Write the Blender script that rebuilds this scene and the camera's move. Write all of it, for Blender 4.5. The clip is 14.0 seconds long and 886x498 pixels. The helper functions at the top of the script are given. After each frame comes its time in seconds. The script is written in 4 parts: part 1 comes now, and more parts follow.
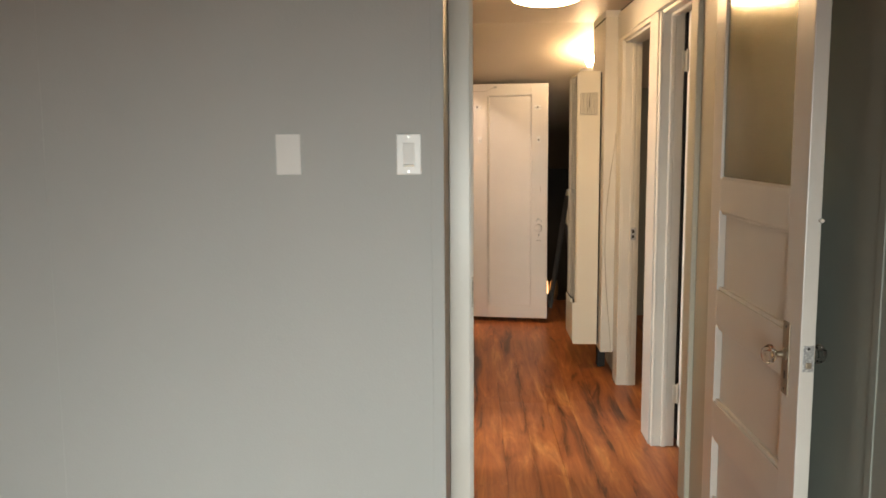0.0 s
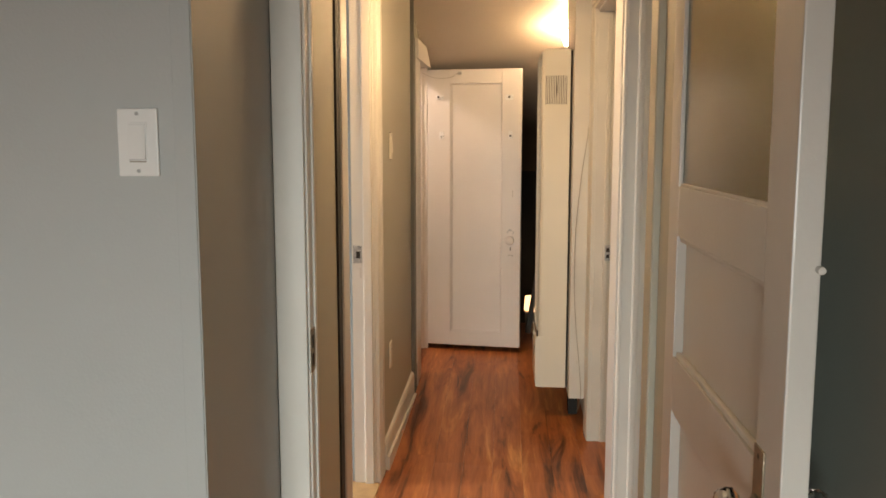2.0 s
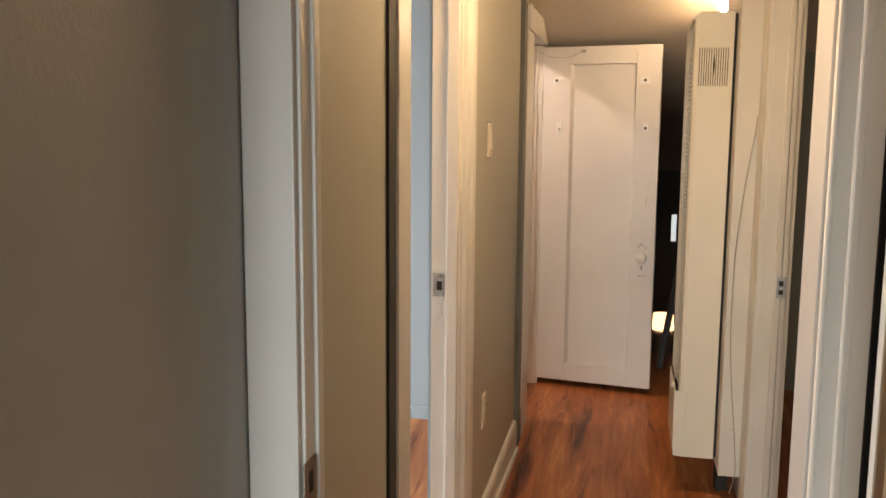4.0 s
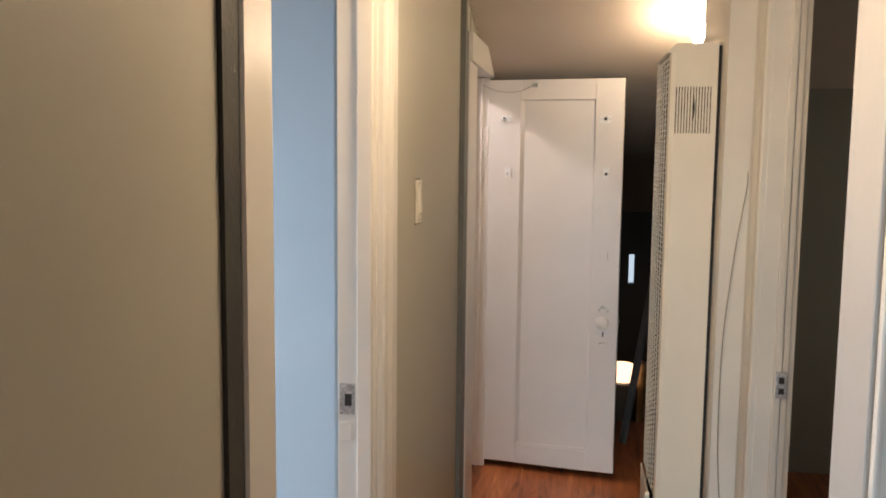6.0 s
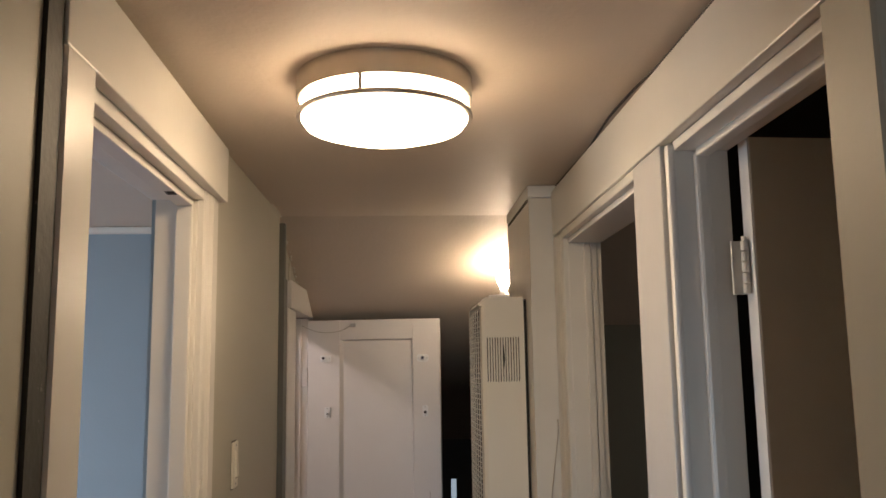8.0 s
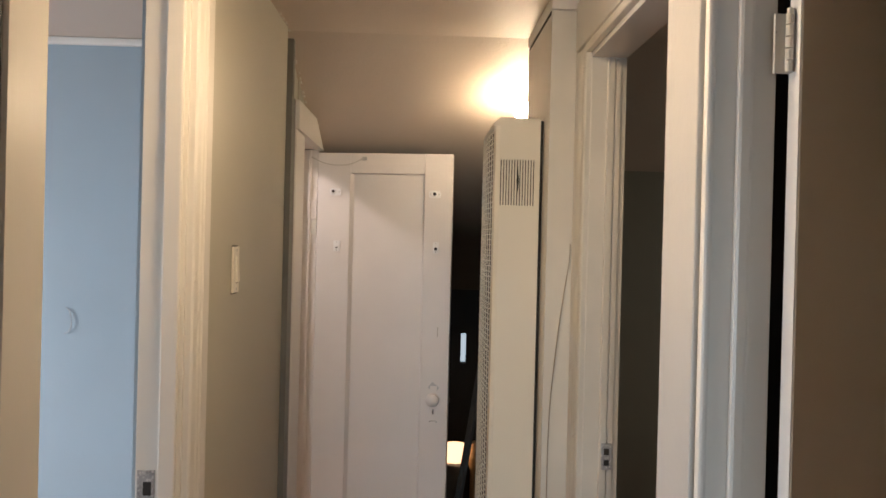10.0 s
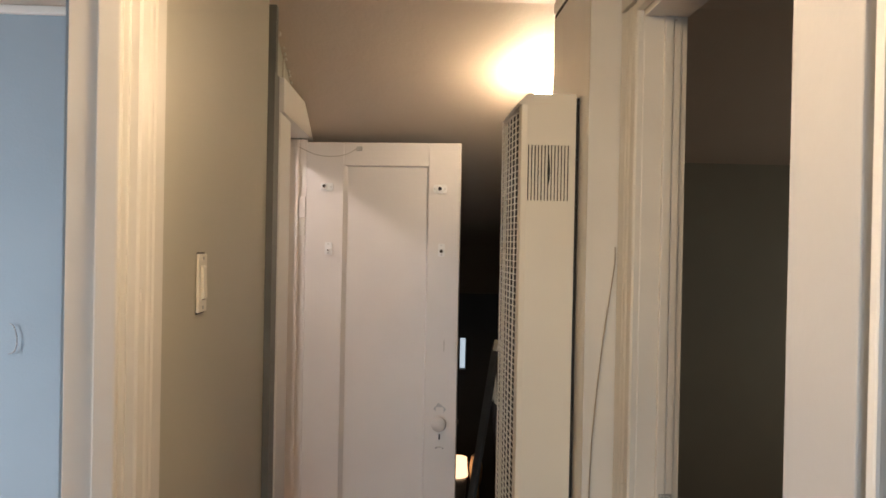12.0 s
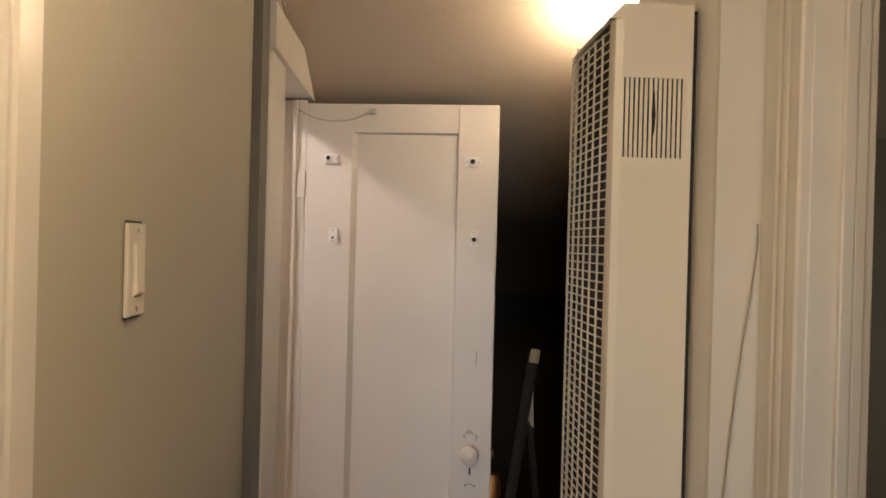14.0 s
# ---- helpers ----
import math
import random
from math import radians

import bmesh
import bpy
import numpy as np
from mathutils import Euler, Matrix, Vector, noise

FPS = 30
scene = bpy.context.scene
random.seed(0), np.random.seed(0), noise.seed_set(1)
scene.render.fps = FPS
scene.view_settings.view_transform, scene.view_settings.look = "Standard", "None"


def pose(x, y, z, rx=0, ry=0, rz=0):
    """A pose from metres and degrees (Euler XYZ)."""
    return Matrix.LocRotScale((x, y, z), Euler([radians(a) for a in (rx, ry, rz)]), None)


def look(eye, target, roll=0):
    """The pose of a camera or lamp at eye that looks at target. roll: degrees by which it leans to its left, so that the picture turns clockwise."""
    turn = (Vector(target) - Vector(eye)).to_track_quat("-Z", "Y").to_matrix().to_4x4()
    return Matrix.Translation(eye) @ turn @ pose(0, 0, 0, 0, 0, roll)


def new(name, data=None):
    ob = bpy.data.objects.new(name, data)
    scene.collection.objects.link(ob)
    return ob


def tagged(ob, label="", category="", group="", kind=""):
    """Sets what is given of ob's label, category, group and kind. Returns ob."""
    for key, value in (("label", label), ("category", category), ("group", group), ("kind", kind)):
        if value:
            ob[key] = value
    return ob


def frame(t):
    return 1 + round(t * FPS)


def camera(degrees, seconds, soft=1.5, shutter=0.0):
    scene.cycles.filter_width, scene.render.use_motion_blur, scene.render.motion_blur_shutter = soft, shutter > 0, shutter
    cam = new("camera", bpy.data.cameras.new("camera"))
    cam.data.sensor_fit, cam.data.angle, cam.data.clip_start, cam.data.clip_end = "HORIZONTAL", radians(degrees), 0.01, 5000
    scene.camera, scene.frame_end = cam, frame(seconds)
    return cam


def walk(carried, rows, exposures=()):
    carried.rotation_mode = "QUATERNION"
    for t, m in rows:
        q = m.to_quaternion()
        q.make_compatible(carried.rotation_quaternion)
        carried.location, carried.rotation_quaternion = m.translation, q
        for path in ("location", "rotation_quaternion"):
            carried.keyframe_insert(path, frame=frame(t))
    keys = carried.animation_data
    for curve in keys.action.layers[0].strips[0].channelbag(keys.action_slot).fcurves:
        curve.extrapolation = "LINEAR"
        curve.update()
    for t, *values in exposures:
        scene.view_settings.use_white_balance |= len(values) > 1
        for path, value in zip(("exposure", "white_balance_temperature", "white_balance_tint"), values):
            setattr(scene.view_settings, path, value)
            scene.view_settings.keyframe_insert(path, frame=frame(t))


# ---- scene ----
cam = camera(55.4, 14.0, soft=1.6, shutter=0.18)
PATH = [
    (0, (0.127, -0.242, 1.422), (0.059, 1.741, 1.17), -0.4),
    (0.5, (0.283, 0.003, 1.383), (0.265, 1.986, 1.124), 0.5),
    (1, (0.399, 0.273, 1.4), (0.399, 2.257, 1.148), 0.3),
    (1.5, (0.498, 0.532, 1.404), (0.417, 2.514, 1.148), -0.3),
    (2, (0.57, 0.728, 1.386), (0.427, 2.708, 1.138), -0.0),
    (2.5, (0.537, 0.994, 1.384), (0.416, 2.975, 1.134), 1.0),
    (3, (0.526, 1.168, 1.369), (0.256, 3.133, 1.111), 0.7),
    (3.2, (0.546, 1.258, 1.372), (0.168, 3.205, 1.117), 0.4),
    (5.3, (0.487, 2.076, 1.398), (0.053, 4.009, 1.125), 0.4),
    (5.5, (0.486, 2.139, 1.402), (0.099, 4.084, 1.146), 0.5),
    (6, (0.492, 2.222, 1.486), (0.179, 4.186, 1.275), 0.6),
    (6.5, (0.488, 2.224, 1.509), (0.419, 4.219, 1.389), 0.1),
    (7, (0.498, 2.222, 1.553), (0.576, 4.221, 1.532), -0.6),
    (7.5, (0.494, 2.192, 1.604), (0.604, 4.174, 1.85), -0.9),
    (8, (0.491, 2.192, 1.6), (0.6, 4.169, 1.888), -0.9),
    (8.5, (0.495, 2.241, 1.486), (0.591, 4.237, 1.574), 0.1),
    (8.7, (0.495, 2.258, 1.447), (0.589, 4.255, 1.488), 0.8),
    (11, (0.531, 2.462, 1.45), (0.595, 4.461, 1.436), 1.4),
    (11.5, (0.486, 2.628, 1.474), (0.557, 4.626, 1.459), 1.3),
    (12, (0.471, 2.745, 1.462), (0.562, 4.743, 1.448), 1.1),
    (12.5, (0.51, 2.93, 1.469), (0.585, 4.928, 1.454), 1.4),
    (13, (0.512, 3.089, 1.463), (0.563, 5.088, 1.452), 1.6),
    (13.5, (0.448, 3.268, 1.451), (0.522, 5.267, 1.442), 1.3),
    (14, (0.408, 3.364, 1.416), (0.495, 5.363, 1.405), 1.5),
]
EXPOSURES = [(0.0, -0.16, 8550, 13), (3.2, -0.27, 8300, 14), (5.5, -0.05, 6600, 10), (6.0, -0.30, 6350, 10), (6.5, -0.44, 6350, 10),
             (7.0, -0.45, 6350, 10), (7.4, -0.86, 6300, 10), (7.8, -1.2, 6250, 10), (8.2, -1.22, 6250, 12), (8.7, -1.02, 6300, 13), (9.5, -0.65, 6500, 10), (11.0, -0.55, 6400, 10), (14.0, -0.62, 6800, 10)]
walk(cam, [(t, look(eye, target, roll)) for t, eye, target, roll in PATH], EXPOSURES)

# ---- light ----
world = bpy.data.worlds.new("sky")
scene.world = world
world.use_nodes = True
sky = world.node_tree.nodes.new("ShaderNodeTexSky")
sky.sky_type = "NISHITA"
sky.sun_disc = False
sky.sun_elevation, sky.sun_rotation = radians(35), radians(200)
world.node_tree.nodes["Background"].inputs["Strength"].default_value = 0.08
world.node_tree.links.new(sky.outputs[0], world.node_tree.nodes["Background"].inputs["Color"])

LIVING_DAY, BLUE_DAY, DARK_FILL = 68.0, 180.0, 2.6
DIFFUSER, BULB, NIGHT, GLOBE = 58.0, 330.0, 3.2, 540.0
WARM = (1.0, 0.725, 0.45)


def window_light(name, m, w, h, watts, colour, spread=180):
    d = bpy.data.lights.new(name, "AREA")
    d.shape, d.size, d.size_y, d.energy, d.color = "RECTANGLE", w, h, watts, colour
    d.spread = radians(spread)
    ob = new(name, d)
    ob.matrix_world = m
    return ob


window_light("living_window_light", look((0.05, -2.40, 1.0), (-0.05, 2.13, -1.25)), 1.0, 1.0, LIVING_DAY, (0.68, 0.86, 1.0), 86)
window_light("blue_room_window_light", look((-2.92, 3.55, 1.2), (-2.05, 4.45, -0.35)), 1.3, 1.2, BLUE_DAY, (0.80, 0.91, 1.0))
# Added fill that lifts the dark room; there is no window behind it.
window_light("dark_room_fill_light", look((2.55, 5.2, 1.2), (1.2, 5.4, 1.0)), 0.5, 0.6, DARK_FILL, (1.0, 0.93, 0.80))

# ---- materials ----


def mat(name, rgb, rough=0.5, metal=0.0, vary=0.06, scale=6.0, bump=0.0, bump_scale=120.0, stain=None, stain_amount=0.0,
        spec=0.5, coat=0.0, per_object=0.0):
    m = bpy.data.materials.new(name)
    m.use_nodes = True
    nt = m.node_tree
    b = nt.nodes["Principled BSDF"]
    b.inputs["Roughness"].default_value = rough
    b.inputs["Metallic"].default_value = metal
    b.inputs["Specular IOR Level"].default_value = spec
    b.inputs["Coat Weight"].default_value = coat
    tc = nt.nodes.new("ShaderNodeTexCoord")
    n1 = nt.nodes.new("ShaderNodeTexNoise")
    n1.inputs["Scale"].default_value, n1.inputs["Detail"].default_value = scale, 5
    nt.links.new(tc.outputs["Object"], n1.inputs["Vector"])
    ramp = nt.nodes.new("ShaderNodeValToRGB")
    ramp.color_ramp.elements[0].position, ramp.color_ramp.elements[1].position = 0.3, 0.7
    ramp.color_ramp.elements[0].color = (*[c * (1 - vary) for c in rgb], 1)
    ramp.color_ramp.elements[1].color = (*[min(1, c * (1 + vary)) for c in rgb], 1)
    nt.links.new(n1.outputs["Fac"], ramp.inputs["Fac"])
    out = ramp.outputs["Color"]
    if stain:
        n2 = nt.nodes.new("ShaderNodeTexNoise")
        n2.inputs["Scale"].default_value, n2.inputs["Detail"].default_value, n2.inputs["Roughness"].default_value = scale * 4.5, 8, 0.7
        nt.links.new(tc.outputs["Object"], n2.inputs["Vector"])
        r2 = nt.nodes.new("ShaderNodeValToRGB")
        r2.color_ramp.elements[0].position, r2.color_ramp.elements[1].position = 0.72 - stain_amount, 0.74 - stain_amount * 0.7
        nt.links.new(n2.outputs["Fac"], r2.inputs["Fac"])
        mix = nt.nodes.new("ShaderNodeMix")
        mix.data_type = "RGBA"
        mix.inputs["B"].default_value = (*stain, 1)
        nt.links.new(r2.outputs["Color"], mix.inputs["Factor"])
        nt.links.new(out, mix.inputs["A"])
        out = mix.outputs["Result"]
    nt.links.new(out, b.inputs["Base Color"])
    # roughness drifts a little
    mr = nt.nodes.new("ShaderNodeMapRange")
    mr.inputs["To Min"].default_value, mr.inputs["To Max"].default_value = max(0.02, rough - 0.06), min(1, rough + 0.06)
    nt.links.new(n1.outputs["Fac"], mr.inputs["Value"])
    nt.links.new(mr.outputs["Result"], b.inputs["Roughness"])
    if bump:
        n3 = nt.nodes.new("ShaderNodeTexNoise")
        n3.inputs["Scale"].default_value, n3.inputs["Detail"].default_value = bump_scale, 3
        nt.links.new(tc.outputs["Object"], n3.inputs["Vector"])
        n4 = nt.nodes.new("ShaderNodeTexNoise")
        n4.inputs["Scale"].default_value, n4.inputs["Detail"].default_value = bump_scale * 0.08, 2
        nt.links.new(tc.outputs["Object"], n4.inputs["Vector"])
        add = nt.nodes.new("ShaderNodeMath")
        add.operation = "MULTIPLY_ADD"
        add.inputs[1].default_value = 2.5
        nt.links.new(n4.outputs["Fac"], add.inputs[0])
        nt.links.new(n3.outputs["Fac"], add.inputs[2])
        bp = nt.nodes.new("ShaderNodeBump")
        bp.inputs["Strength"].default_value, bp.inputs["Distance"].default_value = bump, 0.004
        nt.links.new(add.outputs[0], bp.inputs["Height"])
        nt.links.new(bp.outputs["Normal"], b.inputs["Normal"])
    return m


GREY_WALL = mat("grey_wall_paint", (0.44, 0.455, 0.445), 0.55, vary=0.04, scale=1.2, bump=0.12, bump_scale=160)
# Wall colour taken darker to hold the shade behind the open door.
SHADED_GREEN = mat("shaded_grey_green", (0.29, 0.32, 0.29), 0.6, vary=0.06, scale=2, bump=0.12, bump_scale=140)
HALL_WALL = mat("hall_wall_paint", (0.465, 0.45, 0.375), 0.5, vary=0.04, scale=1.5, bump=0.05, bump_scale=140)
BLUE_WALL = mat("blue_wall_paint", (0.305, 0.375, 0.425), 0.55, vary=0.05, scale=2.0, bump=0.12, bump_scale=140)
CEILING = mat("ceiling_paint", (0.62, 0.54, 0.45), 0.6, vary=0.04, scale=1.6, bump=0.25, bump_scale=90)
TRIM = mat("white_trim_paint", (0.72, 0.70, 0.65), 0.32, vary=0.04, scale=4, bump=0.05, bump_scale=60)
# White trim greyed and cooled to offset the strong lamplight on the post.
DULLED_TRIM = mat("dulled_trim_paint", (0.47, 0.46, 0.445), 0.34, vary=0.04, scale=4, bump=0.12, bump_scale=60)
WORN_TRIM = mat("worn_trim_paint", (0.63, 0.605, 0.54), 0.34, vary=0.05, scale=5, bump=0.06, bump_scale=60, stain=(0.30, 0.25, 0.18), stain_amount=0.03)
DOOR_PAINT = mat("white_door_paint", (0.73, 0.685, 0.64), 0.35, vary=0.04, scale=3, bump=0.10, bump_scale=70)
OLD_DOOR = mat("old_door_paint", (0.66, 0.63, 0.585), 0.3, vary=0.05, scale=3, bump=0.12, bump_scale=70)
BROWN_DOOR = mat("shaded_door_paint", (0.80, 0.74, 0.63), 0.4, vary=0.05, scale=3, bump=0.1, bump_scale=70)
OLD_STRIP = mat("old_dark_paint", (0.038, 0.038, 0.032), 0.6, vary=0.25, scale=9, bump=0.3, bump_scale=60, stain=(0.20, 0.19, 0.17), stain_amount=0.055)
STRIP_GREY = mat("unpainted_grey_strip", (0.15, 0.15, 0.13), 0.55, vary=0.12, scale=6, bump=0.2, bump_scale=60)
# Near-black stands in for the dark of unlit spaces.
DEEP_SHADE = mat("deep_shade_colour", (0.05, 0.043, 0.038), 0.7, vary=0.15, scale=3, bump=0.1)
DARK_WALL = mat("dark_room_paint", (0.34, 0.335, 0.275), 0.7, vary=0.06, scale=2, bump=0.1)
ENAMEL = mat("cream_enamel", (0.70, 0.655, 0.545), 0.36, vary=0.02, scale=3, bump=0.03, bump_scale=200)
BLACK = mat("dark_inside", (0.02, 0.018, 0.016), 0.8, vary=0.2)
PLASTIC = mat("white_plastic", (0.80, 0.79, 0.77), 0.3, vary=0.015, scale=4)
OLD_PLASTIC = mat("aged_plastic", (0.72, 0.68, 0.58), 0.35, vary=0.03, scale=8)
NICKEL = mat("brushed_nickel", (0.52, 0.48, 0.42), 0.33, metal=1.0, vary=0.05, scale=20)
AGED_METAL = mat("aged_metal", (0.30, 0.25, 0.19), 0.42, metal=0.9, vary=0.25, scale=30)
PAINTED_METAL = mat("painted_metal", (0.70, 0.68, 0.62), 0.35, vary=0.05, scale=20, stain=(0.12, 0.11, 0.10), stain_amount=0.08)
PLATE_GREY = mat("smeared_steel", (0.36, 0.36, 0.36), 0.4, metal=0.4, vary=0.2, scale=40, stain=(0.7, 0.69, 0.66), stain_amount=0.2)
SCREW = mat("screw_metal", (0.45, 0.44, 0.42), 0.35, metal=0.9, vary=0.1, scale=60)
CORD = mat("pale_cord", (0.33, 0.28, 0.21), 0.5, vary=0.06, scale=20)
DARK_CORD = mat("dark_cord", (0.06, 0.05, 0.045), 0.5, vary=0.1, scale=20)
STEEL_GREY = mat("grey_steel", (0.10, 0.10, 0.10), 0.4, metal=0.3, vary=0.1, scale=14)
BIN_GREY = mat("grey_plastic", (0.30, 0.30, 0.31), 0.45, vary=0.06, scale=9)
THRESHOLD = mat("pale_wood", (0.50, 0.33, 0.17), 0.45, vary=0.2, scale=14, bump=0.1)


def emitter(name, rgb, strength):
    m = bpy.data.materials.new(name)
    m.use_nodes = True
    b = m.node_tree.nodes["Principled BSDF"]
    b.inputs["Base Color"].default_value = (0.8, 0.8, 0.78, 1)
    b.inputs["Emission Color"].default_value = (*rgb, 1)
    b.inputs["Emission Strength"].default_value = strength
    return m


GLOW = emitter("lit_diffuser", WARM, DIFFUSER)
BULB_GLOW = emitter("lit_bulb", (1.0, 0.75, 0.50), BULB)
GLOBE_GLOW = emitter("lit_globe", (1.0, 0.84, 0.80), GLOBE)
NIGHT_GLOW = emitter("lit_night_light", (1.0, 0.60, 0.34), NIGHT)


def glass(name, rgb, rough, ior=1.5, bump=0.0):
    m = bpy.data.materials.new(name)
    m.use_nodes = True
    nt = m.node_tree
    b = nt.nodes["Principled BSDF"]
    b.inputs["Base Color"].default_value = (*rgb, 1)
    b.inputs["Roughness"].default_value = rough
    b.inputs["Transmission Weight"].default_value = 1.0
    b.inputs["IOR"].default_value = ior
    if bump:
        tc = nt.nodes.new("ShaderNodeTexCoord")
        n = nt.nodes.new("ShaderNodeTexNoise")
        n.inputs["Scale"].default_value = 45
        bp = nt.nodes.new("ShaderNodeBump")
        bp.inputs["Strength"].default_value, bp.inputs["Distance"].default_value = bump, 0.002
        nt.links.new(tc.outputs["Object"], n.inputs["Vector"])
        nt.links.new(n.outputs["Fac"], bp.inputs["Height"])
        nt.links.new(bp.outputs["Normal"], b.inputs["Normal"])
    return m


PANE = glass("obscure_glass", (0.76, 0.70, 0.50), 0.16, bump=0.10)
KNOB_GLASS = glass("cut_glass", (0.95, 0.93, 0.90), 0.02)
CLEAR = glass("window_glass", (0.97, 0.98, 0.98), 0.0)


def eaves_falloff():
    """Ceiling paint darkened with y: the shade toward the eaves, put into the colour."""
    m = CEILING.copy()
    m.name = "cream_fading_to_shade"
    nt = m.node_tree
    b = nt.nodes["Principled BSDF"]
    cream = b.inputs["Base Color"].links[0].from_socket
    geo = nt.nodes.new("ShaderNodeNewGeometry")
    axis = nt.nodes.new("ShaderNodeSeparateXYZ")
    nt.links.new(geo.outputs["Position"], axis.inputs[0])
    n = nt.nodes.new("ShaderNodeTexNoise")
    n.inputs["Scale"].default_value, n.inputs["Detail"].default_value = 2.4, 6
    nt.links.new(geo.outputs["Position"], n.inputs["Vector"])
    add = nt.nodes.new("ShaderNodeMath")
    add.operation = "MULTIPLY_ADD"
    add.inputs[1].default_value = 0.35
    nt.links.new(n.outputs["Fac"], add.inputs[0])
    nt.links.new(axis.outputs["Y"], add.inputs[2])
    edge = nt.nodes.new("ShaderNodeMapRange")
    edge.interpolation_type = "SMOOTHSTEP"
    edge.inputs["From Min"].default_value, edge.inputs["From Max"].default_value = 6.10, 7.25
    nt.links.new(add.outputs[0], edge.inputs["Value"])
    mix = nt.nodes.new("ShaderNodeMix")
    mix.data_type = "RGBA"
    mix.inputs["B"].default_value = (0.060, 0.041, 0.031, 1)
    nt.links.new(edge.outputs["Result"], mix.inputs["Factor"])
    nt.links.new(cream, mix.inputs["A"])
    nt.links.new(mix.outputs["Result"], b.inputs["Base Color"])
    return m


EAVES_FALLOFF = eaves_falloff()


def wood_floor():
    m = bpy.data.materials.new("red_brown_laminate")
    m.use_nodes = True
    nt = m.node_tree
    b = nt.nodes["Principled BSDF"]
    tc = nt.nodes.new("ShaderNodeTexCoord")
    info = nt.nodes.new("ShaderNodeObjectInfo")
    geo = nt.nodes.new("ShaderNodeNewGeometry")
    shift = nt.nodes.new("ShaderNodeVectorMath")
    shift.operation = "MULTIPLY_ADD"
    shift.inputs[1].default_value = (0.0, 0.35, 0.0)
    nt.links.new(info.outputs["Random"], shift.inputs[0])
    nt.links.new(geo.outputs["Position"], shift.inputs[2])

    def streak(sx, sy, detail, rough):
        mp = nt.nodes.new("ShaderNodeMapping")
        mp.inputs["Scale"].default_value = (sx, sy, 1)
        n = nt.nodes.new("ShaderNodeTexNoise")
        n.inputs["Scale"].default_value, n.inputs["Detail"].default_value, n.inputs["Roughness"].default_value = 1.0, detail, rough
        n.inputs["Distortion"].default_value = 0.7
        nt.links.new(shift.outputs[0], mp.inputs["Vector"])
        nt.links.new(mp.outputs[0], n.inputs["Vector"])
        return n.outputs["Fac"]

    broad, fine = streak(11, 1.5, 5, 0.62), streak(55, 3.0, 5, 0.6)
    r1 = nt.nodes.new("ShaderNodeValToRGB")
    e = r1.color_ramp.elements
    e[0].position, e[0].color = 0.33, (0.085, 0.024, 0.010, 1)
    e[1].position, e[1].color = 0.72, (0.70, 0.34, 0.135, 1)
    e.new(0.44).color = (0.34, 0.105, 0.038, 1)
    e.new(0.57).color = (0.46, 0.165, 0.060, 1)
    nt.links.new(broad, r1.inputs["Fac"])
    r2 = nt.nodes.new("ShaderNodeValToRGB")
    r2.color_ramp.elements[0].position, r2.color_ramp.elements[0].color = 0.35, (0.74, 0.70, 0.66, 1)
    r2.color_ramp.elements[1].position, r2.color_ramp.elements[1].color = 0.62, (1.12, 1.1, 1.05, 1)
    nt.links.new(fine, r2.inputs["Fac"])
    mix = nt.nodes.new("ShaderNodeMix")
    mix.data_type, mix.blend_type = "RGBA", "MULTIPLY"
    mix.inputs["Factor"].default_value = 0.65
    nt.links.new(r1.outputs["Color"], mix.inputs["A"])
    nt.links.new(r2.outputs["Color"], mix.inputs["B"])
    nt.links.new(mix.outputs["Result"], b.inputs["Base Color"])
    b.inputs["Roughness"].default_value = 0.36
    bp = nt.nodes.new("ShaderNodeBump")
    bp.inputs["Strength"].default_value, bp.inputs["Distance"].default_value = 0.12, 0.002
    nt.links.new(fine, bp.inputs["Height"])
    nt.links.new(bp.outputs["Normal"], b.inputs["Normal"])
    return m


FLOOR_WOOD = wood_floor()

# ---- building helpers ----


def box(bm, x0, x1, y0, y1, z0, z1, bevel=0.0, m=None):
    vs = bmesh.ops.create_cube(bm, size=1.0)["verts"]
    bmesh.ops.transform(bm, matrix=Matrix.LocRotScale(((x0 + x1) / 2, (y0 + y1) / 2, (z0 + z1) / 2), None, (x1 - x0, y1 - y0, z1 - z0)), verts=vs)
    if bevel:
        es = list({e for v in vs for e in v.link_edges})
        r = bmesh.ops.bevel(bm, geom=es, offset=bevel, segments=2, affect="EDGES", profile=0.6)
        vs = list({v for f in r["faces"] for v in f.verts} | {v for v in vs if v.is_valid})
    if m is not None:
        bmesh.ops.transform(bm, matrix=m, verts=vs)
    return vs


def cyl(bm, p, q, r, r2=None, n=20, caps=True):
    p, q = Vector(p), Vector(q)
    d = q - p
    vs = bmesh.ops.create_cone(bm, segments=n, radius1=r, radius2=r if r2 is None else r2, depth=d.length, cap_ends=caps)["verts"]
    bmesh.ops.transform(bm, matrix=Matrix.Translation((p + q) / 2) @ d.to_track_quat("Z", "Y").to_matrix().to_4x4(), verts=vs)
    return vs


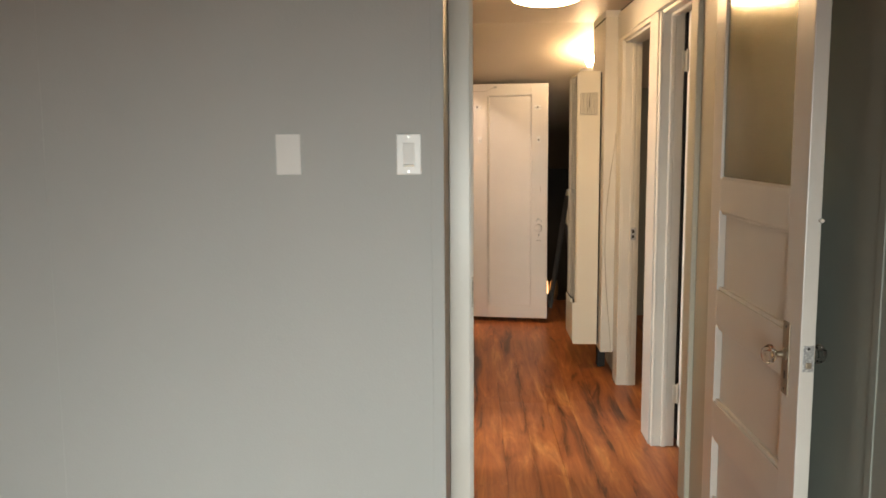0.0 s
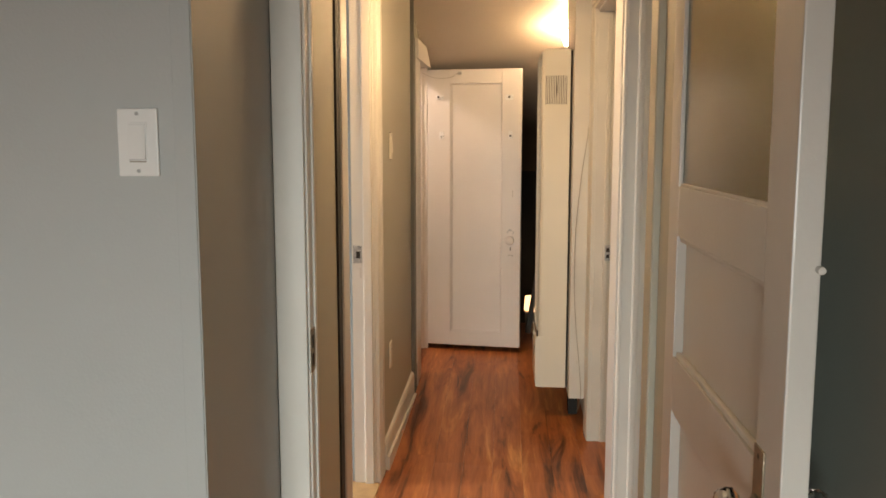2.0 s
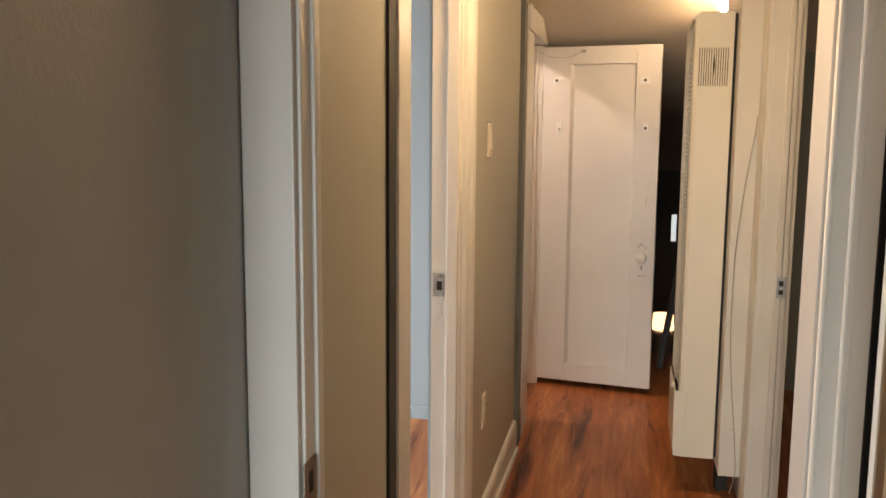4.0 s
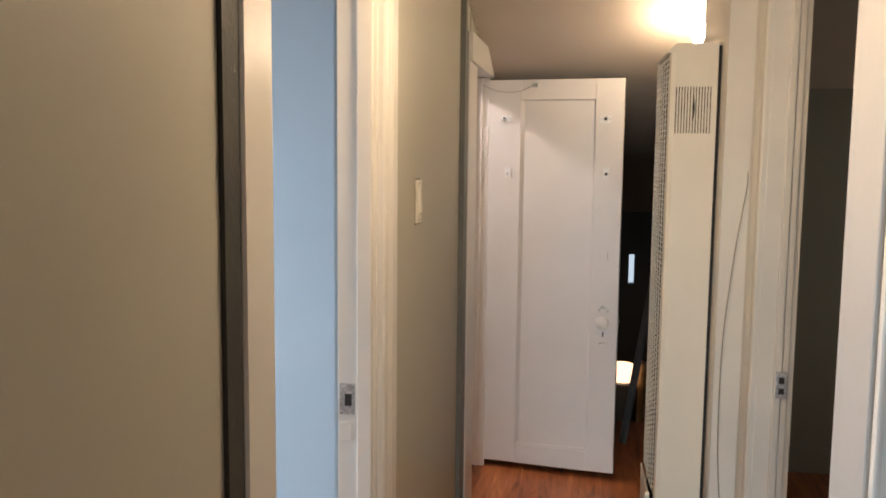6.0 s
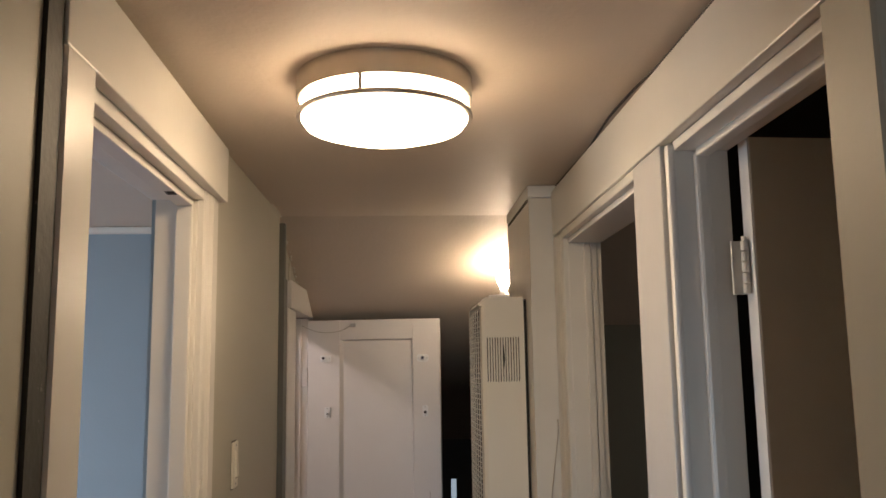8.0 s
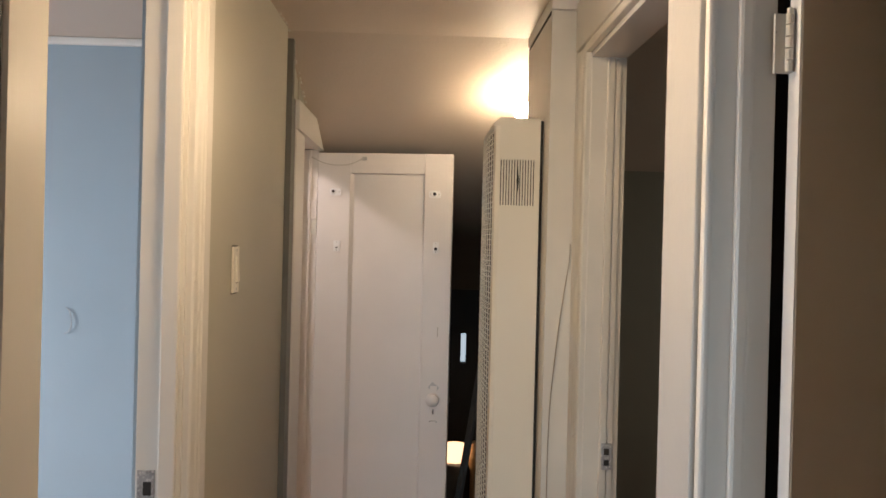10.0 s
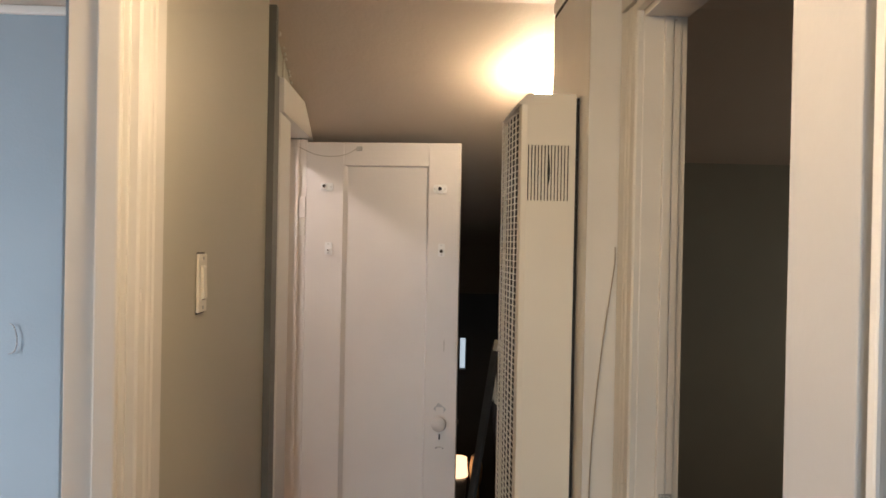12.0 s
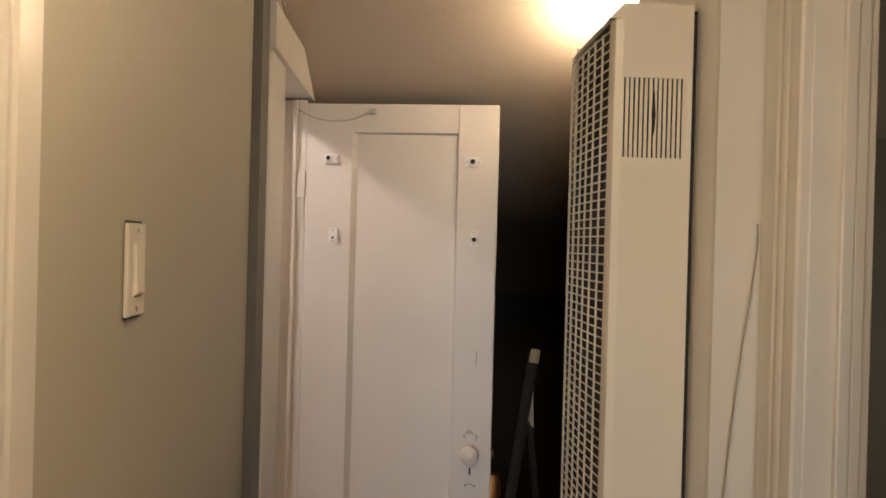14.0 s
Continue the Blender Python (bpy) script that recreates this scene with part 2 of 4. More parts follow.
def lathe(bm, outline, n=40, m=None):
    """Turn (r, z) pairs round the z axis."""
    rings = []
    for r, z in outline:
        if r < 1e-6:
            rings.append([bm.verts.new((0, 0, z))])
        else:
            rings.append([bm.verts.new((r * math.cos(2 * math.pi * i / n), r * math.sin(2 * math.pi * i / n), z)) for i in range(n)])
    for a, b in zip(rings, rings[1:]):
        for i in range(n):
            j = (i + 1) % n
            f = [a[i % len(a)], a[j % len(a)], b[j % len(b)], b[i % len(b)]]
            f = list(dict.fromkeys(f))
            if len(f) > 2:
                bm.faces.new(f)
    vs = [v for r in rings for v in r]
    if m is not None:
        bmesh.ops.transform(bm, matrix=m, verts=vs)
    bmesh.ops.recalc_face_normals(bm, faces=bm.faces)
    return vs


def prism(bm, pts, z0, z1, m=None):
    """A plan outline drawn up from z0 to z1."""
    a = [bm.verts.new((x, y, z0)) for x, y in pts]
    b = [bm.verts.new((x, y, z1)) for x, y in pts]
    k = len(pts)
    for i in range(k):
        bm.faces.new((a[i], a[(i + 1) % k], b[(i + 1) % k], b[i]))
    bm.faces.new(a[::-1])
    bm.faces.new(b)
    if m is not None:
        bmesh.ops.transform(bm, matrix=m, verts=a + b)
    bmesh.ops.recalc_face_normals(bm, faces=bm.faces)
    return a + b


def tube(bm, pts, r, n=8):
    ring = []
    pts = [Vector(p) for p in pts]
    for i, p in enumerate(pts):
        d = (pts[min(i + 1, len(pts) - 1)] - pts[max(i - 1, 0)]).normalized()
        q = d.to_track_quat("Z", "Y").to_matrix()
        ring.append([bm.verts.new(p + q @ Vector((r * math.cos(2 * math.pi * k / n), r * math.sin(2 * math.pi * k / n), 0))) for k in range(n)])
    for a, b in zip(ring, ring[1:]):
        for k in range(n):
            bm.faces.new((a[k], a[(k + 1) % n], b[(k + 1) % n], b[k]))
    bm.faces.new(ring[0][::-1])
    bm.faces.new(ring[-1])
    bmesh.ops.recalc_face_normals(bm, faces=bm.faces)


def smooth_path(pts, steps=8):
    pts = [Vector(p) for p in pts]
    out = []
    for i in range(len(pts) - 1):
        p0, p1, p2, p3 = pts[max(i - 1, 0)], pts[i], pts[i + 1], pts[min(i + 2, len(pts) - 1)]
        for s in range(steps):
            t = s / steps
            out.append(0.5 * ((2 * p1) + (p2 - p0) * t + (2 * p0 - 5 * p1 + 4 * p2 - p3) * t * t + (3 * p1 - p0 - 3 * p2 + p3) * t ** 3))
    return out + [pts[-1]]


def mesh_of(name, bm, material, smooth=False):
    me = bpy.data.meshes.new(name)
    bm.to_mesh(me)
    bm.free()
    me.materials.append(material)
    if smooth:
        for p in me.polygons:
            p.use_smooth = True
        me.set_sharp_from_angle(angle=radians(35))
    return me


def part(name, bm, material, parent, label="", smooth=False):
    ob = new(name, mesh_of(name, bm, material, smooth))
    ob.parent = parent
    return tagged(ob, label=label)


def solid(name, bm, material, label, category, kind="", group="", smooth=False):
    return tagged(new(name, mesh_of(name, bm, material, smooth)), label, category, group, kind)


def thing(name, m, label, category, group="", kind=""):
    ob = new(name)
    ob.empty_display_size = 0.1
    ob.matrix_world = m
    return tagged(ob, label, category, group, kind)


def one(*args, **kw):
    bm = bmesh.new()
    box(bm, *args, **kw)
    return bm


def rod(*args, **kw):
    bm = bmesh.new()
    cyl(bm, *args, **kw)
    return bm


def turned(outline, n=40, m=None):
    bm = bmesh.new()
    lathe(bm, outline, n, m)
    return bm


# ---- plan ----
CEIL = 2.15
LEFT, RIGHT = 0.085, 0.975           # hall wall faces
FRONT = 2.13                         # living-room face of the partition
BEND, PITCH = 5.14, 0.36             # where the ceiling starts to fall, and how fast


def floor_z(y):
    """The old floor climbs gently toward the eaves."""
    return 0.06 * max(0.0, min(y, 6.0) - 4.2)


def left_x(y):
    """The far stretch of the left wall runs slightly out of square."""
    return 0.064 + 0.020 * (y - 4.03)


def slope_z(y):
    return CEIL - PITCH * (y - BEND)


def walls(name, boxes, material, label):
    bm = bmesh.new()
    for b in boxes:
        box(bm, *b)
    return solid(name, bm, material, label, "wall", "structure")


# living room
walls("wall_living_partition", [(-3.2, 0.05, FRONT, 2.25, 0, 2.5), (-0.07, 0.05, 2.25, 2.665, 0, 2.5)], GREY_WALL, "smooth grey painted partition wall with a deep return")
walls("wall_living_left", [(-3.32, -3.2, -2.5, 2.25, 0, 2.5)], GREY_WALL, "grey painted side wall of the living room")
walls("wall_living_right", [(1.06, 1.18, -2.5, 2.70, 0, 2.5)], SHADED_GREEN, "grey-green wall behind the open glazed door, colour darkened for the door's shade")
walls("wall_living_back", [(-3.32, -0.525, -2.62, -2.5, 0, 2.5), (0.625, 1.18, -2.62, -2.5, 0, 2.5), (-0.525, 0.625, -2.62, -2.5, 0, 0.40), (-0.525, 0.625, -2.62, -2.5, 1.60, 2.5)], GREY_WALL, "grey painted back wall with a low window opening")
walls("wall_over_glazed_door", [(0.05, 1.06, 2.61, 2.70, 2.06, 2.5)], GREY_WALL, "grey wall above the glazed door opening")
walls("ceiling_living", [(-3.32, 1.18, -2.62, 2.70, 2.5, 2.6)], CEILING, "plain painted living room ceiling")
walls("floor_living", [(-3.32, 1.18, -2.62, 2.60, -0.12, 0.0)], FLOOR_WOOD, "red-brown wood laminate floor of the living room")

# hall, left wall: sheet face with two unpainted strips beside the casings
walls("wall_hall_left", [(-0.05, LEFT, 2.668, 3.139, 0, CEIL)], HALL_WALL, "warm grey painted hall wall")
walls("wall_hall_left_jamb", [(-0.05, 0.072, 3.139, 3.289, 0, CEIL)], HALL_WALL, "warm grey painted hall wall beside the doorway")
walls("wall_hall_left_over_door", [(-0.05, 0.078, 3.289, 4.035, 2.01, CEIL)], HALL_WALL, "warm grey painted hall wall over the doorway")
walls("wall_hall_left_end", [(-0.05, 0.074, 5.10, 5.438, 0, CEIL)], HALL_WALL, "warm grey painted hall wall beside the closet doorway")
walls("wall_hall_left_over_closet", [(-0.05, 0.078, 5.438, 5.95, 1.85, CEIL)], HALL_WALL, "warm grey painted wall over the closet doorway")
FAR_WALL = bmesh.new()
prism(FAR_WALL, [(-0.034, 4.034), (left_x(4.034), 4.034), (left_x(5.10), 5.10), (-0.034, 5.10)], 0, CEIL)
solid("wall_hall_left_far", FAR_WALL, HALL_WALL, "warm grey painted hall wall", "wall", "structure")
walls("unpainted_strip_near", [(0.072, 0.091, 3.140, 3.1875, 0, 2.148)], OLD_STRIP, "dark patchy strip of old paint beside the casing")
walls("unpainted_strip_far", [(0.074, 0.102, 5.115, 5.205, 0.2, 1.93), (0.074, 0.096, 5.165, 5.200, 1.93, 2.13)], STRIP_GREY, "grey unpainted strip beside the closet casing")
# hall, right wall
for spot, piece in (("near", (RIGHT, 1.066, 2.70, 3.045, 0, CEIL)), ("over_near_door", (RIGHT, 1.066, 3.045, 3.612, 2.0, CEIL)), ("between", (RIGHT, 1.066, 3.612, 3.785, 0, CEIL)),
                    ("over_far_door", (RIGHT, 1.066, 3.785, 4.535, 1.99, CEIL)), ("far", (RIGHT, 1.066, 4.535, 5.15, 0, CEIL))):
    walls("wall_hall_right_" + spot, [piece], HALL_WALL, "warm grey painted hall wall beside the doorways")
walls("wall_eaves_right", [(RIGHT, 1.066, 5.15, 6.2, 0, CEIL), (1.6, 1.7, 6.2, 9.7, -1.2, CEIL)], DEEP_SHADE, "stairwell wall, near-black colour in place of shade")
walls("wall_eaves_left", [(-0.05, 0.09, 5.95, 9.7, -1.2, CEIL)], DEEP_SHADE, "stairwell wall, near-black colour in place of shade")
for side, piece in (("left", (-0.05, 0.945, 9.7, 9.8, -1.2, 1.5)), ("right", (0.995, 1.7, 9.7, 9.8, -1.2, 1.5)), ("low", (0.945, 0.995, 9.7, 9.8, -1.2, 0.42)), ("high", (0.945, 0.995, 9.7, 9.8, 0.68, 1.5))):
    walls("wall_eaves_end_" + side, [piece], DEEP_SHADE, "stairwell end wall beside a slit window, near-black in place of shade")

SLIT_SKY = emitter("daylight_backdrop", (0.74, 0.88, 1.0), 0.95)
walls("backdrop_slit", [(0.90, 1.04, 9.86, 9.87, 0.38, 0.72)], SLIT_SKY, "plain pale daylight outside the slit window")

# ceilings
walls("ceiling_hall", [(-0.05, 2.7, 2.70, BEND, CEIL, CEIL + 0.1)], CEILING, "cream painted flat hall ceiling")


def slope(name, y0, y1, material, label):
    bm = bmesh.new()
    prism(bm, [(y0, slope_z(y0)), (y1, slope_z(y1)), (y1, slope_z(y1) + 0.12), (y0, slope_z(y0) + 0.12)], -0.05, 2.7, Matrix(((0, 0, 1, 0), (1, 0, 0, 0), (0, 1, 0, 0), (0, 0, 0, 1))))
    return solid(name, bm, material, label, "ceiling", "structure")


# The fall-off of light along the slope is in its colour.
slope("ceiling_slope", BEND, 7.9, EAVES_FALLOFF, "cream sloping ceiling, its colour darkened for the shade toward the eaves")
walls("ceiling_stairwell", [(-0.05, 1.7, 7.9, 9.8, slope_z(7.9), slope_z(7.9) + 0.1)], DEEP_SHADE, "low stairwell ceiling, near-black in place of shade")
walls("floor_stairwell", [(-0.05, 1.7, 6.7, 9.8, -1.2, -1.1)], DEEP_SHADE, "floor at the foot of the stair, near-black in place of shade")

# blue room
walls("wall_blue_far", [(-3.2, -0.05, 5.34, 5.44, 0, CEIL)], BLUE_WALL, "pale blue painted far wall of the side room")
walls("wall_blue_near", [(-3.2, -0.07, 2.68, 2.78, 0, CEIL)], BLUE_WALL, "pale blue painted wall of the side room")
walls("wall_blue_left", [(-3.2, -3.1, 2.78, 2.90, 0, CEIL), (-3.2, -3.1, 4.20, 5.34, 0, CEIL), (-3.2, -3.1, 2.90, 4.20, 0, 0.65), (-3.2, -3.1, 2.90, 4.20, 1.85, CEIL)], BLUE_WALL, "pale blue painted wall with a window opening")
walls("wall_blue_door_side", [(-0.06, -0.052, 2.78, 3.27, 0, CEIL), (-0.044, -0.036, 4.04, 5.34, 0, CEIL)], BLUE_WALL, "pale blue painted wall beside the doorway")
walls("ceiling_blue", [(-3.2, -0.05, 2.68, 5.44, CEIL, CEIL + 0.1)], CEILING, "white painted ceiling of the side room")

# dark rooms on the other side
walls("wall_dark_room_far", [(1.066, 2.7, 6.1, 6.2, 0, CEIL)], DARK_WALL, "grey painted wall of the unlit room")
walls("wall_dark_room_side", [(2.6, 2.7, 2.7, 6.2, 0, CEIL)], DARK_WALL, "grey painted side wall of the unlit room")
# Near-black, so the gap beside the side door shows as shade.
walls("wall_dark_divider", [(1.10, 2.6, 3.70, 3.78, 0, CEIL)], DEEP_SHADE, "partition between two unlit rooms, near-black in place of shade")
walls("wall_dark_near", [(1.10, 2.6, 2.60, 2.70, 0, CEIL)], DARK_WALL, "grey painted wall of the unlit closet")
# room behind the end door
walls("wall_end_room", [(-1.9, -0.05, 6.06, 6.16, 0, 2.30), (-1.9, -0.05, 5.34, 5.44, CEIL, 2.30), (-0.05, 0.0, 5.44, 6.06, CEIL, 2.30)], HALL_WALL, "plain wall of the end room")
walls("wall_end_room_side", [(-1.9, -1.8, 5.44, 6.06, 0, 2.30)], HALL_WALL, "plain side wall of the end room")
walls("ceiling_end_room", [(-1.9, 0.0, 5.34, 6.16, 2.30, 2.40)], CEILING, "plain ceiling of the end room")

# ---- floor of pieces ----


def plank_mesh(w, y0, y1):
    bm = bmesh.new()
    n = max(2, int((y1 - y0) / 0.2))
    rows = []
    g = 0.00025
    for i in range(n + 1):
        y = y0 + g + (y1 - y0 - 2 * g) * i / n
        z = floor_z(y)
        rows.append([bm.verts.new(p) for p in ((g, y, z - 0.012), (g, y, z - 0.0005), (g + 0.0005, y, z), (w - g - 0.0005, y, z), (w - g, y, z - 0.0005), (w - g, y, z - 0.012))])
    for a, b in zip(rows, rows[1:]):
        for k in range(5):
            bm.faces.new((a[k], a[k + 1], b[k + 1], b[k]))
    bmesh.ops.recalc_face_normals(bm, faces=bm.faces)
    return mesh_of("plank", bm, FLOOR_WOOD)


def subfloor():
    bm = bmesh.new()
    prism(bm, [(2.60, -0.013), (4.2, -0.013), (6.0, floor_z(6.0) - 0.013), (6.7, floor_z(6.0) - 0.013), (6.7, -0.12), (2.60, -0.12)], -3.2, 2.7, Matrix(((0, 0, 1, 0), (1, 0, 0, 0), (0, 1, 0, 0), (0, 0, 0, 1))))
    return solid("floor", bm, DARK_CORD, "red-brown wood-grain laminate floor of narrow planks", "floor", "structure")


FLOOR = subfloor()
rng = random.Random(4)
PLANK_W = 0.128
for i in range(-25, 21):
    x = 0.02 + i * PLANK_W
    y = 2.60 - rng.random() * 1.1
    while y < 6.7:
        y1 = y + 1.2
        a, b = max(y, 2.60), min(y1, 6.7)
        if b - a > 0.05:
            ob = new("plank", plank_mesh(PLANK_W, a, b))
            ob.location.x = x
            ob.parent = FLOOR
        y = y1

# ---- trims ----
# across the width u (0 at the opening) and proud of the wall d
FLUTED = [(0, 0), (0, 0.013), (0.004, 0.017), (0.028, 0.018), (0.033, 0.0166), (0.037, 0.0166), (0.042, 0.0190), (0.049, 0.0204), (0.056, 0.0190), (0.060, 0.0172), (0.064, 0.0172), (0.069, 0.0198), (0.108, 0.021), (0.115, 0.016), (0.115, 0)]
WIDE = FLUTED[:-3] + [(0.112, 0.021), (0.119, 0.016), (0.119, 0)]
FLAT = [(0, 0), (0, 0.016), (0.004, 0.020), (0.096, 0.020), (0.100, 0.016), (0.100, 0)]


def casing(name, outline, x, y, side, along, z0, z1, parent, material=None):
    """side: +1 faces +x, -1 faces -x; along: +1 or -1, the way the width runs in y."""
    bm = bmesh.new()
    prism(bm, [(x + side * d, y + along * u) for u, d in outline], z0, z1)
    return part(name, bm, material or TRIM, parent)


def door_frame_left():
    f = thing("door_frame_1", Matrix(), "white painted casing round the doorway to the blue room", "door frame", kind="structure")
    casing("casing_far", WIDE, 0.059, 4.020, 1, 1, 0.0, 2.0, f)
    casing("casing_near", FLAT, 0.0755, 3.289, 1, -1, 0.0, 1.9995, f)
    part("head_casing", one(0.062, 0.096, 3.188, 4.158, 2.0, 2.128, bevel=0.003), TRIM, f)
    part("jamb_far", one(-0.029, 0.060, 4.012, 4.036, 0, 1.995, bevel=0.002), TRIM, f)
    part("jamb_near", one(-0.038, 0.076, 3.285, 3.301, 0, 1.995, bevel=0.002), TRIM, f)
    part("head_jamb", one(-0.038, 0.074, 3.301, 4.012, 1.977, 2.008, bevel=0.002), TRIM, f)
    part("head_stop", one(0.018, 0.052, 3.301, 4.012, 1.962, 1.977, bevel=0.002), TRIM, f)
    part("stop_far", one(0.018, 0.052, 3.998, 4.013, 0, 1.962, bevel=0.003), TRIM, f)
    part("stop_near", one(0.018, 0.052, 3.300, 3.317, 0, 1.962, bevel=0.003), TRIM, f)
    part("threshold", one(-0.062, 0.075, 3.301, 4.012, -0.004, 0.008, bevel=0.003), THRESHOLD, f, "pale wooden threshold strip")
    part("latch_hole", one(0.032, 0.050, 3.856, 3.882, 1.9605, 1.9625), BLACK, f)
    part("old_keeper", one(-0.022, 0.004, 4.0095, 4.0125, 0.855, 0.895, bevel=0.0015), TRIM, f, "painted-over patch under the strike plate")
    part("paint_lump", one(0.073, 0.0790, 4.028, 4.036, 1.364, 1.384, bevel=0.002), TRIM, f)
    sp = part("strike_plate", one(-0.024, 0.010, 4.0085, 4.0125, 0.915, 0.985, bevel=0.001), PLATE_GREY, f, "paint-smeared steel strike plate")
    part("latch_hole", one(-0.012, 0.004, 4.0078, 4.0088, 0.935, 0.962), BLACK, sp)


door_frame_left()


def door_frame_end():
    f = thing("door_frame_2", Matrix(), "low cream casing of the closet doorway, cut by the sloping ceiling", "door frame", kind="structure")
    casing("casing_near", [(0, 0), (0, 0.012), (0.012, 0.018), (0.018, 0.028), (0.226, 0.028), (0.230, 0.024), (0.230, 0)], 0.078, 5.440, 1, -1, floor_z(5.25), 1.832, f)
    bm = bmesh.new()
    prism(bm, [(5.200, 1.832), (5.905, 1.842), (5.985, 1.842), (5.985, slope_z(5.985) - 0.004), (5.70, slope_z(5.70) - 0.006), (5.46, 1.936), (5.200, 1.930)], 0.079, 0.116, Matrix(((0, 0, 1, 0), (1, 0, 0, 0), (0, 1, 0, 0), (0, 0, 0, 1))))
    part("head_casing", bm, TRIM, f)
    part("jamb_near", one(-0.06, 0.086, 5.441, 5.457, 0.04, 1.83, bevel=0.002), DOOR_PAINT, f)
    part("jamb_far", one(-0.10, 0.100, 5.922, 5.9495, 0.06, 1.84, bevel=0.002), DOOR_PAINT, f)
    part("stop_far", one(-0.10, 0.034, 5.900, 5.923, 0.06, 1.84, bevel=0.003), DOOR_PAINT, f)
    part("jamb_bead", one(0.060, 0.072, 5.914, 5.923, 0.06, 1.84, bevel=0.003), DOOR_PAINT, f)
    part("hinge_leaf", one(0.074, 0.096, 5.919, 5.923, 1.48, 1.58, bevel=0.001), PAINTED_METAL, f)
    part("head_jamb", one(-0.06, 0.095, 5.457, 5.925, 1.842, 1.858, bevel=0.002), DOOR_PAINT, f)


door_frame_end()


def door_frame_right():
    f = thing("door_frame_3", Matrix(), "cream painted casing shared by two doorways of the hall", "door frame", kind="structure")
    # far doorway
    casing("casing_far", FLUTED, RIGHT, 4.532, -1, 1, 0.02, 1.985, f, WORN_TRIM)
    part("post_casing", one(0.955, RIGHT, 3.622, 3.792, 0, 1.990, bevel=0.003), DULLED_TRIM, f)
    part("head_casing", one(0.953, RIGHT, 2.945, 4.648, 1.992, 2.128, bevel=0.003), WORN_TRIM, f)
    part("head_bead", one(0.957, RIGHT, 3.794, 4.535, 1.968, 1.991, bevel=0.004), WORN_TRIM, f)
    part("jamb_far", one(0.974, 1.068, 4.530, 4.549, 0.02, 1.97, bevel=0.002), WORN_TRIM, f)
    part("stop_far", one(1.016, 1.036, 4.520, 4.531, 0.02, 1.955, bevel=0.003), WORN_TRIM, f)
    part("stop_back", one(1.0375, 1.054, 4.524, 4.531, 0.02, 1.955, bevel=0.002), WORN_TRIM, f)
    part("head_jamb", one(0.974, 1.068, 3.792, 4.530, 1.955, 1.971, bevel=0.002), TRIM, f)
    part("jamb_post", one(0.974, 1.068, 3.774, 3.792, 0, 1.971, bevel=0.002), TRIM, f)
    sp = part("strike_plate", one(1.022, 1.050, 4.5180, 4.5225, 0.865, 0.935, bevel=0.001), PLATE_GREY, f, "paint-smeared steel strike plate")
    part("latch_hole", one(1.029, 1.043, 4.5172, 4.5182, 0.905, 0.922), BLACK, sp)
    part("latch_hole", one(1.029, 1.043, 4.5172, 4.5182, 0.877, 0.892), BLACK, sp)
    # near doorway
    casing("casing_near", FLAT, RIGHT, 3.048, -1, -1, 0, 1.99, f, HALL_WALL)
    part("jamb_hinge_side", one(0.972, 1.069, 3.598, 3.616, 0, 1.98, bevel=0.002), TRIM, f)
    part("stop_hinge_side", one(1.006, 1.030, 3.584, 3.600, 0, 1.97, bevel=0.006), TRIM, f)
    part("bead_hinge_side", one(0.960, 0.974, 3.592, 3.612, 0, 1.985, bevel=0.005), TRIM, f)
    part("head_jamb", one(0.972, 1.069, 3.050, 3.598, 1.974, 1.9915, bevel=0.002), TRIM, f)
    part("head_stop", one(1.006, 1.030, 3.050, 3.584, 1.960, 1.975, bevel=0.004), TRIM, f)
    part("jamb_near", one(0.972, 1.069, 3.032, 3.050, 0, 1.98, bevel=0.002), TRIM, f)


door_frame_right()


def door_frame_glazed():
    f = thing("door_frame_4", Matrix(), "white painted frame of the glazed door", "door frame", kind="structure")
    part("casing", one(0.052, 0.122, 2.598, 2.612, 0, 2.06, bevel=0.003), TRIM, f)
    part("jamb_latch_side", one(0.052, 0.127, 2.612, 2.668, 0, 2.06, bevel=0.003), TRIM, f)
    part("stop_latch_side", one(0.126, 0.133, 2.645, 2.667, 0, 2.045, bevel=0.004), TRIM, f)
    part("jamb_hinge_side", one(0.955, 1.06, 2.612, 2.705, 0, 2.06, bevel=0.003), TRIM, f)
    part("head_jamb", one(0.128, 0.955, 2.612, 2.690, 2.045, 2.06, bevel=0.002), TRIM, f)
    sp = part("strike_plate", one(0.1282, 0.1305, 2.598, 2.640, 0.860, 0.960, bevel=0.0006), AGED_METAL, f, "tarnished strike plate with a worn slot")
    part("latch_hole", one(0.1303, 0.1315, 2.612, 2.626, 0.915, 0.945), BLACK, sp)
    part("latch_hole", one(0.1303, 0.1315, 2.612, 2.626, 0.872, 0.902), BLACK, sp)


door_frame_glazed()


